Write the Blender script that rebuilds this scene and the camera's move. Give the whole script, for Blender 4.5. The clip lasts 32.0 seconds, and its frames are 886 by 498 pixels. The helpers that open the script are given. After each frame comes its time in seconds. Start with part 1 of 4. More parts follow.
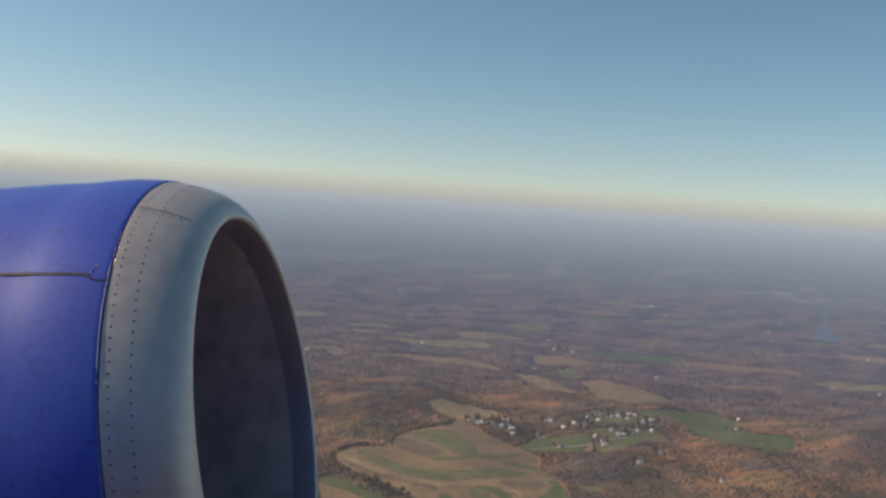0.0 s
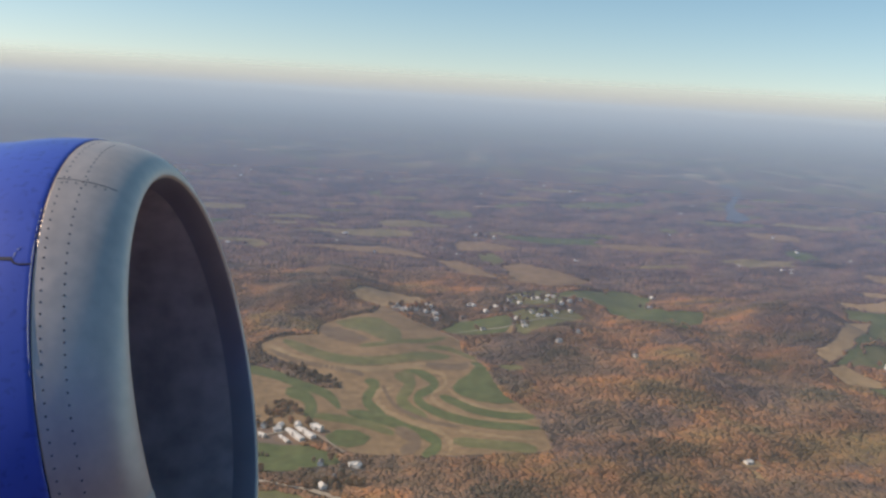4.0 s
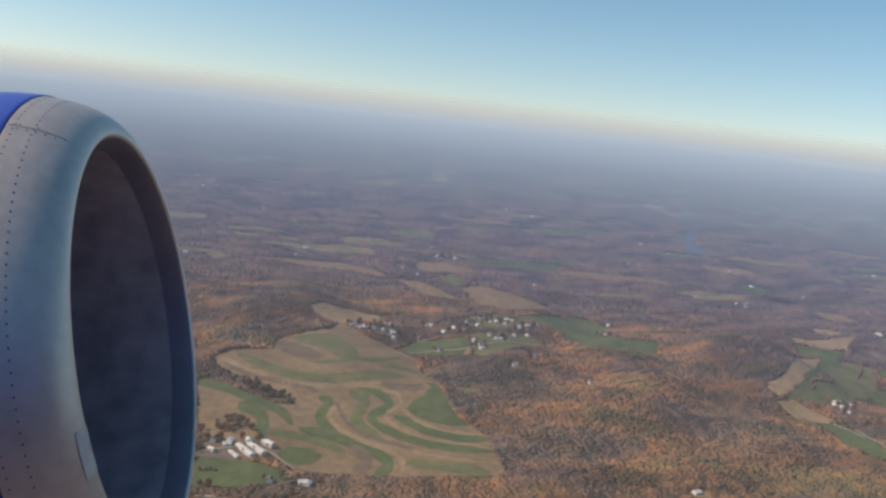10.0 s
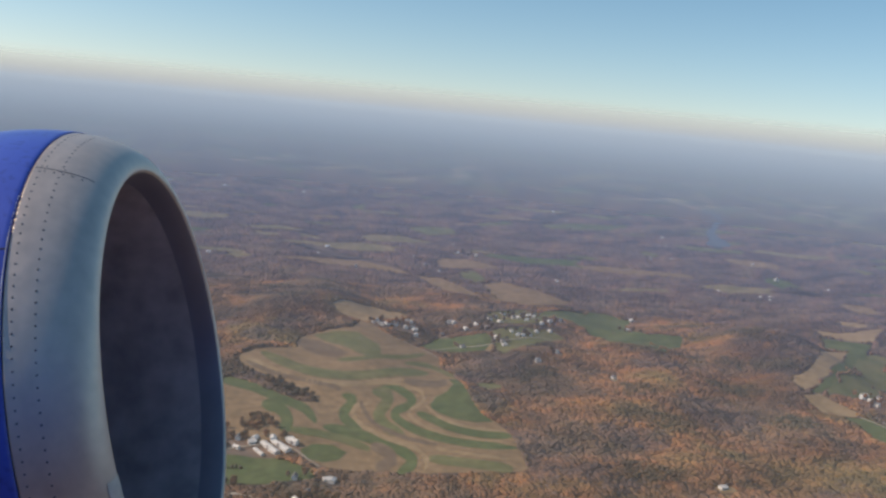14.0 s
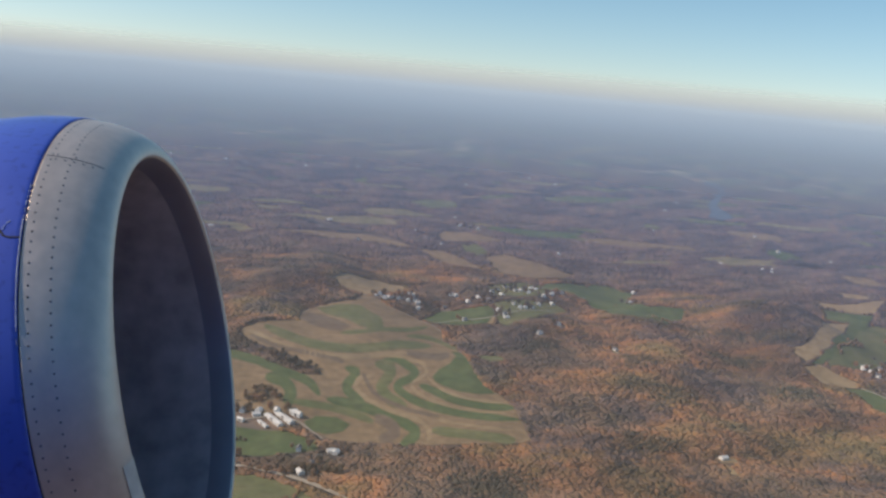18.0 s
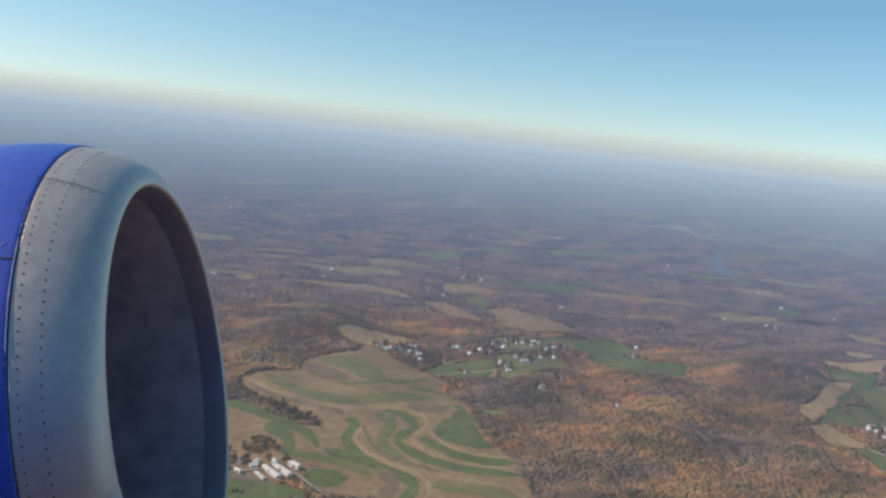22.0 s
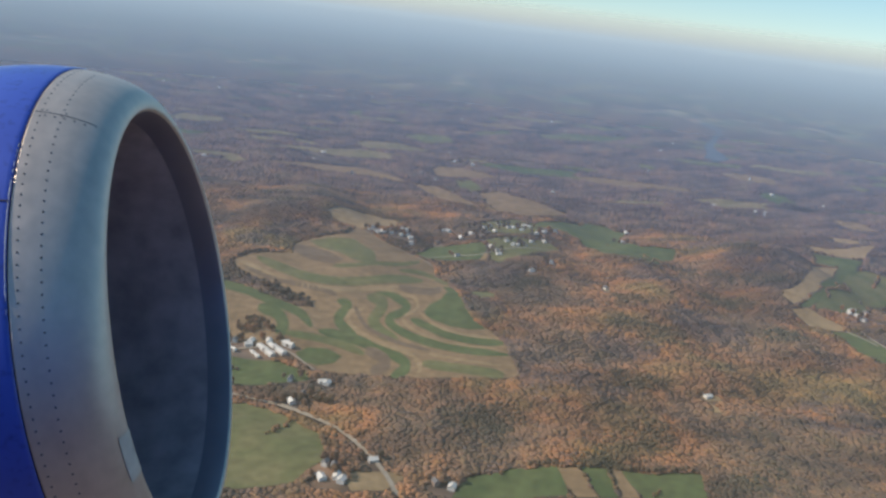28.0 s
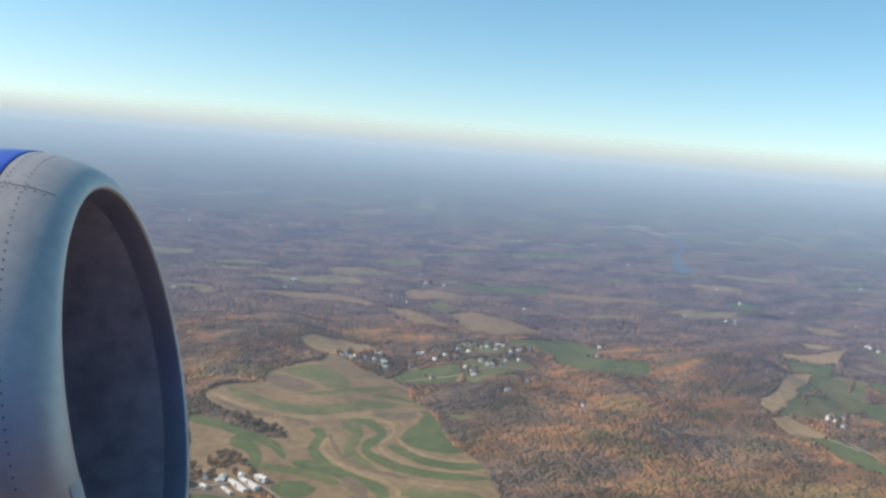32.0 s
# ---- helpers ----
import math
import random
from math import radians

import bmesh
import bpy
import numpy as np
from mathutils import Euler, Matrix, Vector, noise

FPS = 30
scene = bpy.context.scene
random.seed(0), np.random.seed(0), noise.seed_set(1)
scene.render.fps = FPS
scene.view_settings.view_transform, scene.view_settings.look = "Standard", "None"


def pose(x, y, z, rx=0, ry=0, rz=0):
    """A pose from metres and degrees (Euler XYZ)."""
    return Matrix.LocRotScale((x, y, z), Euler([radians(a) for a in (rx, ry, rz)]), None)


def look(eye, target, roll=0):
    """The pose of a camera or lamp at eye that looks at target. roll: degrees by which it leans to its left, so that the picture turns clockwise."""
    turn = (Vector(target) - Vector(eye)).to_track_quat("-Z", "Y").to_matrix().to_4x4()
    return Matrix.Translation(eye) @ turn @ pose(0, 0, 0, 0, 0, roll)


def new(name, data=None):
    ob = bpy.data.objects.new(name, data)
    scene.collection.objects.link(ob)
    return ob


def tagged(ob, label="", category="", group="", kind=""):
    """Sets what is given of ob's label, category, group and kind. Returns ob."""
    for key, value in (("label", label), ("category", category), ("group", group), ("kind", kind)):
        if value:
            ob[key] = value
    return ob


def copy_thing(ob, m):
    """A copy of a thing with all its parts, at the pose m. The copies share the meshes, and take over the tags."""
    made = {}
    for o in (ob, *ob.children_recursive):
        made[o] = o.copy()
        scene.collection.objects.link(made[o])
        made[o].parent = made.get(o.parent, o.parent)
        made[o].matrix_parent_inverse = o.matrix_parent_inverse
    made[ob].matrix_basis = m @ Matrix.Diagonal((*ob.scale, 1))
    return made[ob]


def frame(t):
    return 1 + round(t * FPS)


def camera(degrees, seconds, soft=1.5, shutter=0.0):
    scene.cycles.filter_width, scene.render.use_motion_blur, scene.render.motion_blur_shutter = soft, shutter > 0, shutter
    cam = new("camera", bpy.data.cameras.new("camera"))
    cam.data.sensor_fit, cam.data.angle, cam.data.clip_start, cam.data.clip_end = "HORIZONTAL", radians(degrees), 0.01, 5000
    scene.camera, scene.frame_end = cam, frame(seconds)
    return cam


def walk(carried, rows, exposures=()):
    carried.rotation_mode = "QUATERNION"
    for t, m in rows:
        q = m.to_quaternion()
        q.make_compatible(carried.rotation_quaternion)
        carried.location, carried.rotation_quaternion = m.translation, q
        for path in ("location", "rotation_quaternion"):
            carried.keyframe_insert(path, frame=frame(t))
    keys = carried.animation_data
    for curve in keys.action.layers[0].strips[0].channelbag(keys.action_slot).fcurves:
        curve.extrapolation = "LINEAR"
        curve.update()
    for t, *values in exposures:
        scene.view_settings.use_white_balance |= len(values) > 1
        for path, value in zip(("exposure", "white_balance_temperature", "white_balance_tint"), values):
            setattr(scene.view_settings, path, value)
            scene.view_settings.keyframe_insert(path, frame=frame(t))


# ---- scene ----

ALT = 675.0          # height of the engine above the land
RIG = Matrix.Translation((0, 0, ALT)) @ Matrix.Rotation(radians(4.59), 4, "X")    # the aircraft's bank

cam = camera(55.189, 32.0, soft=2.6)
ROWS = [
    (0.0, pose(0.632, -3.132, 1.179, 81.619, -3.882, 0.666)),
    (0.5, pose(0.629, -3.126, 1.171, 79.240, -3.800, 0.063)),
    (1.0, pose(0.626, -3.120, 1.166, 78.194, -3.940, -2.299)),
    (1.5, pose(0.604, -3.114, 1.259, 76.124, -3.048, -2.882)),
    (2.0, pose(0.582, -3.107, 1.353, 75.348, -2.198, -3.782)),
    (2.5, pose(0.578, -3.100, 1.370, 75.486, -2.573, -4.136)),
    (4.5, pose(0.560, -3.053, 1.440, 74.239, -3.977, -4.651)),
    (5.0, pose(0.554, -3.043, 1.458, 75.342, -4.146, -3.489)),
    (5.5, pose(0.547, -3.033, 1.486, 73.779, -4.255, -4.460)),
    (6.0, pose(0.537, -3.025, 1.515, 73.445, -4.378, -5.543)),
    (6.5, pose(0.547, -3.060, 1.508, 73.398, -4.808, -5.432)),
    (7.0, pose(0.558, -3.095, 1.499, 71.223, -5.561, -7.454)),
    (7.5, pose(0.571, -3.127, 1.472, 71.978, -4.766, -8.499)),
    (8.0, pose(0.584, -3.156, 1.444, 74.741, -3.633, -7.637)),
    (8.5, pose(0.598, -3.182, 1.414, 76.874, -4.479, -6.736)),
    (9.0, pose(0.611, -3.207, 1.384, 76.488, -5.441, -6.362)),
    (9.5, pose(0.630, -3.230, 1.330, 76.516, -6.122, -6.252)),
    (10.0, pose(0.647, -3.252, 1.279, 75.981, -6.872, -6.673)),
    (10.5, pose(0.636, -3.238, 1.317, 74.782, -6.596, -7.405)),
    (11.0, pose(0.625, -3.221, 1.352, 74.916, -6.180, -7.121)),
    (11.5, pose(0.614, -3.203, 1.388, 75.149, -5.804, -6.946)),
    (12.0, pose(0.604, -3.185, 1.424, 75.838, -5.388, -6.444)),
    (12.5, pose(0.603, -3.170, 1.419, 75.086, -5.515, -6.498)),
    (13.0, pose(0.603, -3.158, 1.415, 75.487, -5.588, -6.186)),
    (13.5, pose(0.604, -3.154, 1.403, 76.660, -5.698, -5.651)),
    (14.0, pose(0.606, -3.153, 1.391, 75.619, -5.844, -5.459)),
    (14.5, pose(0.606, -3.156, 1.396, 74.225, -5.744, -5.297)),
    (16.5, pose(0.598, -3.182, 1.416, 73.830, -5.376, -5.095)),
    (17.0, pose(0.595, -3.184, 1.421, 73.843, -5.313, -5.237)),
    (17.5, pose(0.589, -3.182, 1.430, 73.977, -5.463, -5.254)),
    (18.0, pose(0.583, -3.175, 1.438, 73.789, -5.628, -5.370)),
    (18.5, pose(0.581, -3.162, 1.428, 73.341, -6.080, -7.011)),
    (19.0, pose(0.578, -3.141, 1.416, 73.568, -6.262, -6.734)),
    (19.5, pose(0.580, -3.144, 1.415, 74.950, -6.267, -6.329)),
    (20.0, pose(0.583, -3.144, 1.414, 74.599, -6.297, -6.011)),
    (20.5, pose(0.586, -3.143, 1.409, 75.648, -6.404, -5.479)),
    (21.0, pose(0.589, -3.143, 1.404, 76.433, -6.552, -5.248)),
    (21.5, pose(0.596, -3.148, 1.383, 76.950, -6.462, -4.975)),
    (22.0, pose(0.603, -3.159, 1.363, 77.237, -6.404, -4.966)),
    (22.5, pose(0.610, -3.173, 1.349, 77.649, -6.047, -4.933)),
    (23.0, pose(0.617, -3.191, 1.336, 77.870, -5.685, -4.880)),
    (23.5, pose(0.608, -3.167, 1.347, 77.306, -5.757, -4.965)),
    (24.0, pose(0.599, -3.145, 1.357, 77.060, -5.814, -4.828)),
    (24.5, pose(0.589, -3.123, 1.374, 76.649, -5.929, -4.924)),
    (25.0, pose(0.580, -3.100, 1.393, 76.724, -6.016, -4.736)),
    (25.5, pose(0.566, -3.078, 1.436, 74.629, -6.244, -4.732)),
    (26.0, pose(0.553, -3.056, 1.479, 72.378, -6.455, -4.702)),
    (26.5, pose(0.549, -3.044, 1.485, 71.523, -6.602, -4.738)),
    (28.5, pose(0.539, -3.028, 1.513, 69.261, -7.364, -6.404)),
    (29.0, pose(0.536, -3.031, 1.523, 70.129, -7.735, -8.017)),
    (29.5, pose(0.529, -3.035, 1.548, 69.971, -7.528, -7.252)),
    (30.0, pose(0.524, -3.042, 1.571, 69.810, -7.700, -9.261)),
    (30.5, pose(0.553, -3.105, 1.523, 72.692, -7.019, -8.288)),
    (31.0, pose(0.582, -3.171, 1.470, 72.917, -6.498, -8.661)),
    (31.5, pose(0.614, -3.237, 1.408, 74.036, -5.959, -8.659)),
    (32.0, pose(0.646, -3.300, 1.343, 77.928, -5.278, -7.863)),
]
walk(cam, [(t, RIG @ m) for t, m in ROWS], exposures=[(0.0, -0.22, 7600, 18), (5.0, 0.08, 7200, 18), (14.0, 0.0, 7000, 18), (20.0, 0.06, 6800, 14), (24.0, 0.12, 6700, 11), (28.0, 0.14, 6700, 10), (30.5, 0.20, 6650, 10), (32.0, 0.34, 6600, 10)])

# ---- daylight ----
SUN = Vector((-0.78, 0.03, 0.62)).normalized()
world = bpy.data.worlds.new("sky")
scene.world = world
world.use_nodes = True
wn, wl = world.node_tree.nodes, world.node_tree.links
sky = wn.new("ShaderNodeTexSky")
sky.sky_type = "NISHITA"
sky.sun_disc = False
sky.sun_elevation = math.asin(SUN.z)
sky.sun_rotation = math.atan2(SUN.x, SUN.y)
sky.altitude = 900
sky.air_density, sky.dust_density, sky.ozone_density = 1.0, 1.1, 0.7
coord = wn.new("ShaderNodeTexCoord")
lift = wn.new("ShaderNodeVectorMath")
lift.operation = "ADD"
lift.inputs[1].default_value = (0, 0, 0.050)   # the sky begins where the land ends
wl.new(coord.outputs["Generated"], lift.inputs[0])
wl.new(lift.outputs[0], sky.inputs[0])
deep = wn.new("ShaderNodeHueSaturation")
deep.inputs["Hue"].default_value, deep.inputs["Saturation"].default_value = 0.485, 1.25
wl.new(sky.outputs[0], deep.inputs["Color"])
wl.new(deep.outputs[0], wn["Background"].inputs[0])
wn["Background"].inputs[1].default_value = 0.131
sun = new("sun", bpy.data.lights.new("sun", "SUN"))
sun.data.energy, sun.data.angle, sun.data.color = 2.9, radians(0.5), (1.0, 0.89, 0.75)
sun.matrix_world = look(SUN * 900 + Vector((0, 0, ALT)), (0, 0, ALT))


# ---- materials ----
def material(name, rough=0.7, metal=0.0, coat=0.0):
    m = bpy.data.materials.new(name)
    m.use_nodes = True
    b = m.node_tree.nodes["Principled BSDF"]
    b.inputs["Roughness"].default_value, b.inputs["Metallic"].default_value = rough, metal
    b.inputs["Coat Weight"].default_value = coat
    return m, m.node_tree.nodes, m.node_tree.links, b


def place(n):
    return n.new("ShaderNodeNewGeometry").outputs["Position"]


def grain(n, l, vector, scale, detail=4.0, stretch=None):
    t = n.new("ShaderNodeTexNoise")
    t.inputs["Scale"].default_value, t.inputs["Detail"].default_value = scale, detail
    if stretch:
        mp = n.new("ShaderNodeMapping")
        mp.inputs["Scale"].default_value = stretch
        l.new(vector, mp.inputs[0])
        vector = mp.outputs[0]
    l.new(vector, t.inputs["Vector"])
    return t.outputs["Fac"]


def ramp(n, l, fac, *stops):
    r = n.new("ShaderNodeValToRGB")
    e = r.color_ramp.elements
    while len(e) < len(stops):
        e.new(0.5)
    for k, (at, colour) in zip(e, stops):
        k.position, k.color = at, (*colour, 1)
    l.new(fac, r.inputs[0])
    return r.outputs[0]


def blend(n, l, fac, a, b, kind="MIX"):
    x = n.new("ShaderNodeMix")
    x.data_type, x.blend_type = "RGBA", kind
    for socket, value in ((x.inputs[0], fac), (x.inputs[6], a), (x.inputs[7], b)):
        if isinstance(value, (float, int)):
            socket.default_value = value
        elif isinstance(value, tuple):
            socket.default_value = (*value, 1)
        else:
            l.new(value, socket)
    return x.outputs[2]


def relief(n, l, b, height, strength, distance):
    k = n.new("ShaderNodeBump")
    k.inputs["Strength"].default_value, k.inputs["Distance"].default_value = strength, distance
    l.new(height, k.inputs["Height"])
    l.new(k.outputs[0], b.inputs["Normal"])


def two_tone(name, a, b, scale, fine, rough=0.9, bump=0.4, depth=0.4, stretch=None):
    """Colour that drifts between a and b over a large and a small distance, with a little relief."""
    m, n, l, s = material(name, rough)
    big = grain(n, l, place(n), scale, 7.0, stretch)
    small = grain(n, l, place(n), fine, 3.0)
    base = ramp(n, l, big, (0.32, a), (0.68, b))
    shade = ramp(n, l, small, (0.25, (0.72, 0.72, 0.72)), (0.75, (1.2, 1.2, 1.2)))
    l.new(blend(n, l, 1.0, base, shade, "MULTIPLY"), s.inputs["Base Color"])
    relief(n, l, s, small, bump, depth)
    return m


PASTURE = two_tone("pasture_grass", (0.09, 0.132, 0.042), (0.145, 0.17, 0.06), 0.012, 0.055)
MEADOW = two_tone("meadow_grass", (0.14, 0.16, 0.055), (0.23, 0.205, 0.085), 0.012, 0.055)
STRAW = two_tone("dry_straw_grass", (0.24, 0.20, 0.09), (0.34, 0.25, 0.125), 0.012, 0.055)
TILLED = two_tone("tilled_tan_soil", (0.275, 0.18, 0.09), (0.35, 0.232, 0.122), 0.012, 0.055)
STUBBLE = two_tone("straw_stubble", (0.35, 0.236, 0.115), (0.43, 0.30, 0.158), 0.012, 0.055)
PLOUGH = two_tone("ploughed_soil", (0.19, 0.13, 0.08), (0.24, 0.17, 0.105), 0.012, 0.055)
GRAVEL = two_tone("pale_gravel", (0.40, 0.33, 0.24), (0.50, 0.42, 0.32), 0.05, 0.6)
BARK = two_tone("grey_bark", (0.11, 0.09, 0.075), (0.19, 0.16, 0.135), 0.5, 6.0)
SIDING = two_tone("white_siding", (0.84, 0.80, 0.72), (0.90, 0.87, 0.79), 0.3, 2.0, 0.6, 0.1, 0.02)
BRICK = two_tone("tan_brick", (0.34, 0.24, 0.18), (0.44, 0.33, 0.26), 0.3, 3.0, 0.85, 0.2, 0.02)
SLATE = two_tone("grey_shingles", (0.17, 0.165, 0.165), (0.27, 0.26, 0.255), 0.4, 3.0, 0.85, 0.2, 0.02)
TIN = two_tone("pale_metal_roof", (0.86, 0.80, 0.70), (0.92, 0.87, 0.77), 0.25, 2.5, 0.6, 0.1, 0.02)
DOOR = two_tone("dark_door_paint", (0.10, 0.07, 0.06), (0.16, 0.11, 0.09), 1.0, 6.0, 0.5)
PANE = two_tone("dark_window_glass", (0.03, 0.04, 0.05), (0.05, 0.06, 0.07), 1.0, 6.0, 0.1, 0.02)


def crown_material(name, hues, share, close=1.0):
    """Each crown takes one of several autumn colours; whole slopes lean to russet, olive or grey."""
    m, n, l, s = material(name, 0.95)
    g = n.new("ShaderNodeNewGeometry")
    one = ramp(n, l, g.outputs["Random Per Island"], *hues)
    slope = grain(n, l, g.outputs["Position"], 0.0030 * close, 5.0)
    lean = ramp(n, l, slope, (0.34, (0.158, 0.117, 0.0792)), (0.42, (0.217, 0.145, 0.0921)), (0.49, (0.284, 0.159, 0.0896)), (0.535, (0.362, 0.168, 0.0733)), (0.575, (0.338, 0.186, 0.0743)), (0.62, (0.272, 0.182, 0.0695)), (0.68, (0.199, 0.158, 0.0598)))
    mixed = blend(n, l, share, one, lean)
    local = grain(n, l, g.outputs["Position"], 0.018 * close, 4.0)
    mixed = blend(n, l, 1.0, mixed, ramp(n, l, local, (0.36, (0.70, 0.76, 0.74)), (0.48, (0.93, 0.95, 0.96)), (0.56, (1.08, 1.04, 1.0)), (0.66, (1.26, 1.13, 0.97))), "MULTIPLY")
    # hill shading painted in: stretched noise darkens and brightens bands of crowns
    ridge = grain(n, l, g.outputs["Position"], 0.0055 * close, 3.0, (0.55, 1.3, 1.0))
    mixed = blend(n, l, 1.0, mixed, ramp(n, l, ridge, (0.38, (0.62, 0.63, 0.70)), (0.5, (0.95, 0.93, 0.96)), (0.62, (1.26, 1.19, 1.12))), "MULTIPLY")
    fine = grain(n, l, g.outputs["Position"], 0.3, 3.0)
    shade = ramp(n, l, fine, (0.3, (0.85, 0.85, 0.85)), (0.7, (1.14, 1.14, 1.14)))
    l.new(blend(n, l, 1.0, mixed, shade, "MULTIPLY"), s.inputs["Base Color"])
    relief(n, l, s, fine, 0.25, 1.2)
    return m


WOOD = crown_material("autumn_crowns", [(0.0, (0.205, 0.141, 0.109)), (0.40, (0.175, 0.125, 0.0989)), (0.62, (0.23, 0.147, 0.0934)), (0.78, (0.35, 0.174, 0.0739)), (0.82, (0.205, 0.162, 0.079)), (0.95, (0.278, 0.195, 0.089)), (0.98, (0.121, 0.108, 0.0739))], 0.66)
EVERGREEN_AND_SHADED = crown_material("evergreen_and_shaded_crowns", [(0.0, (0.054, 0.066, 0.046)), (0.6, (0.072, 0.078, 0.0517)), (1.0, (0.12, 0.102, 0.069))], 0.3)
# leafless trees, and hill flanks whose shade is put into the crown colour
BARE_AND_SHADED_WOOD = crown_material("bare_and_shaded_crowns", [(0.0, (0.117, 0.0962, 0.0936)), (0.5, (0.159, 0.124, 0.114)), (0.8, (0.207, 0.143, 0.111)), (1.0, (0.0966, 0.0884, 0.078))], 0.25)
# far crowns with distance haze mixed into their colours, greyer and more violet
FAR_WOOD = crown_material("haze_tinted_far_crowns", [(0.0, (0.15, 0.12, 0.125)), (0.5, (0.165, 0.127, 0.122)), (0.8, (0.195, 0.142, 0.115)), (1.0, (0.105, 0.097, 0.095))], 0.25, 2.2)


def land_material():
    """Leaf litter and bare woods, broken far off by small fields."""
    m, n, l, s = material("woodland_floor", 0.95)
    a = n.new("ShaderNodeAttribute")
    a.attribute_name = "plan"
    p = a.outputs["Vector"]
    woods = ramp(n, l, grain(n, l, p, 0.0015, 6.0), (0.30, (0.10, 0.088, 0.078)), (0.45, (0.145, 0.112, 0.088)), (0.56, (0.195, 0.13, 0.085)), (0.68, (0.14, 0.125, 0.075)))
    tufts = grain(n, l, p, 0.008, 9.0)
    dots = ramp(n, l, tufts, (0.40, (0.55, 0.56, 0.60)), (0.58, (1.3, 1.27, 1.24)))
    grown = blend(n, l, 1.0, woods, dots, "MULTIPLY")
    cells = n.new("ShaderNodeTexVoronoi")
    cells.inputs["Scale"].default_value = 0.0052
    l.new(p, cells.inputs["Vector"])
    tone = n.new("ShaderNodeSeparateColor")
    l.new(cells.outputs["Color"], tone.inputs[0])
    crop = ramp(n, l, tone.outputs[0], (0.3, (0.17, 0.21, 0.11)), (0.6, (0.25, 0.23, 0.14)), (0.85, (0.36, 0.29, 0.20)))
    where = grain(n, l, p, 0.0011, 6.0)
    pick = n.new("ShaderNodeMath")
    pick.operation = "MULTIPLY"
    l.new(ramp(n, l, where, (0.46, (0, 0, 0)), (0.49, (1, 1, 1))), pick.inputs[0])
    l.new(ramp(n, l, tone.outputs[1], (0.50, (0, 0, 0)), (0.52, (1, 1, 1))), pick.inputs[1])
    far = n.new("ShaderNodeVectorMath")
    far.operation = "LENGTH"
    l.new(p, far.inputs[0])
    away = n.new("ShaderNodeMapRange")
    away.inputs[1].default_value, away.inputs[2].default_value = 5200.0, 5800.0
    l.new(far.outputs["Value"], away.inputs[0])
    both = n.new("ShaderNodeMath")
    both.operation = "MULTIPLY"
    l.new(pick.outputs[0], both.inputs[0])
    l.new(away.outputs[0], both.inputs[1])
    worked = blend(n, l, both.outputs[0], grown, crop)
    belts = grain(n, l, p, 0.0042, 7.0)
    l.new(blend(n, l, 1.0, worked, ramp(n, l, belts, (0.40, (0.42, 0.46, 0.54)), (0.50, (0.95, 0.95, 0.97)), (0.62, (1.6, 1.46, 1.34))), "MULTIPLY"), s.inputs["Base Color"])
    relief(n, l, s, tufts, 0.5, 10.0)
    return m


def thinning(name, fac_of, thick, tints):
    """Haze painted on a sheet, lit by sun and sky; cover and tint follow one measure."""
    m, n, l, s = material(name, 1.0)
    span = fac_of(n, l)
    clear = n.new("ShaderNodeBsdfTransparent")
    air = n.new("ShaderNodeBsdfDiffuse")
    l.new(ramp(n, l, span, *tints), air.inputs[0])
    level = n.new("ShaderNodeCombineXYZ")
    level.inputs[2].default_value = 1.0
    l.new(level.outputs[0], air.inputs["Normal"])     # the sheet is shaded as level, whatever its slope
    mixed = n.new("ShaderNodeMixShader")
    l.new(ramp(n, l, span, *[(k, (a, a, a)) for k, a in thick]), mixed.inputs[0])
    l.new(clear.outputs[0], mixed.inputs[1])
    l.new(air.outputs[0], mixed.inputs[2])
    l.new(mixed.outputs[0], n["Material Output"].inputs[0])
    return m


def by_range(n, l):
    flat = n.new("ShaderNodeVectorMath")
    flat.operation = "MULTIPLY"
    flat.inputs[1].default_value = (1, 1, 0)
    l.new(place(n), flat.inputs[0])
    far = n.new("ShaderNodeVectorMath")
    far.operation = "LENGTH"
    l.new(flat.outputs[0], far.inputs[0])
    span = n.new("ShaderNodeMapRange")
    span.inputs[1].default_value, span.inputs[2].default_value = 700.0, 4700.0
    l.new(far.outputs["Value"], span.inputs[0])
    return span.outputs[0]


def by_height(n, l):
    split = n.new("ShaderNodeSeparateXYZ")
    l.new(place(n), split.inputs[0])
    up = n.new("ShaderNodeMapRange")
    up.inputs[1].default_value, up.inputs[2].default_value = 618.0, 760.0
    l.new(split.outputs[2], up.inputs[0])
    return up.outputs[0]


LAND = land_material()


# ---- land ----
FLAT, RIM_R, EYE = 3000.0, 4700.0, 676.4    # the land is level to FLAT; beyond, the far country is drawn in and climbs to the horizon
STEEP, LOW = EYE / FLAT, 0.0157               # how far below the eye's level the land lies, per metre of distance, at FLAT and at the horizon


def drawn_in(x, y):
    """Where far country stands in the place: the same bearing, but no farther off than the rim."""
    r = np.maximum(np.hypot(x, y), 1.0)
    k = np.where(r > FLAT, FLAT + (RIM_R - FLAT) * np.minimum((STEEP - EYE / r) / (STEEP - LOW), 1.0), r) / r
    return x * k, y * k, k


def true_range(x, y):
    r = np.minimum(np.hypot(x, y), RIM_R)
    return np.where(r > FLAT, EYE / (STEEP - (STEEP - LOW) * (r - FLAT) / (RIM_R - FLAT)), r)


HILLS = [(1290.0, 2470.0, 85.0, 190.0, 270.0), (1440.0, 2480.0, 38.0, 85.0, 230.0), (-165.0, 2640.0, 38.0, 225.0, 225.0), (500.0, 1860.0, 20.0, 255.0, 180.0)]


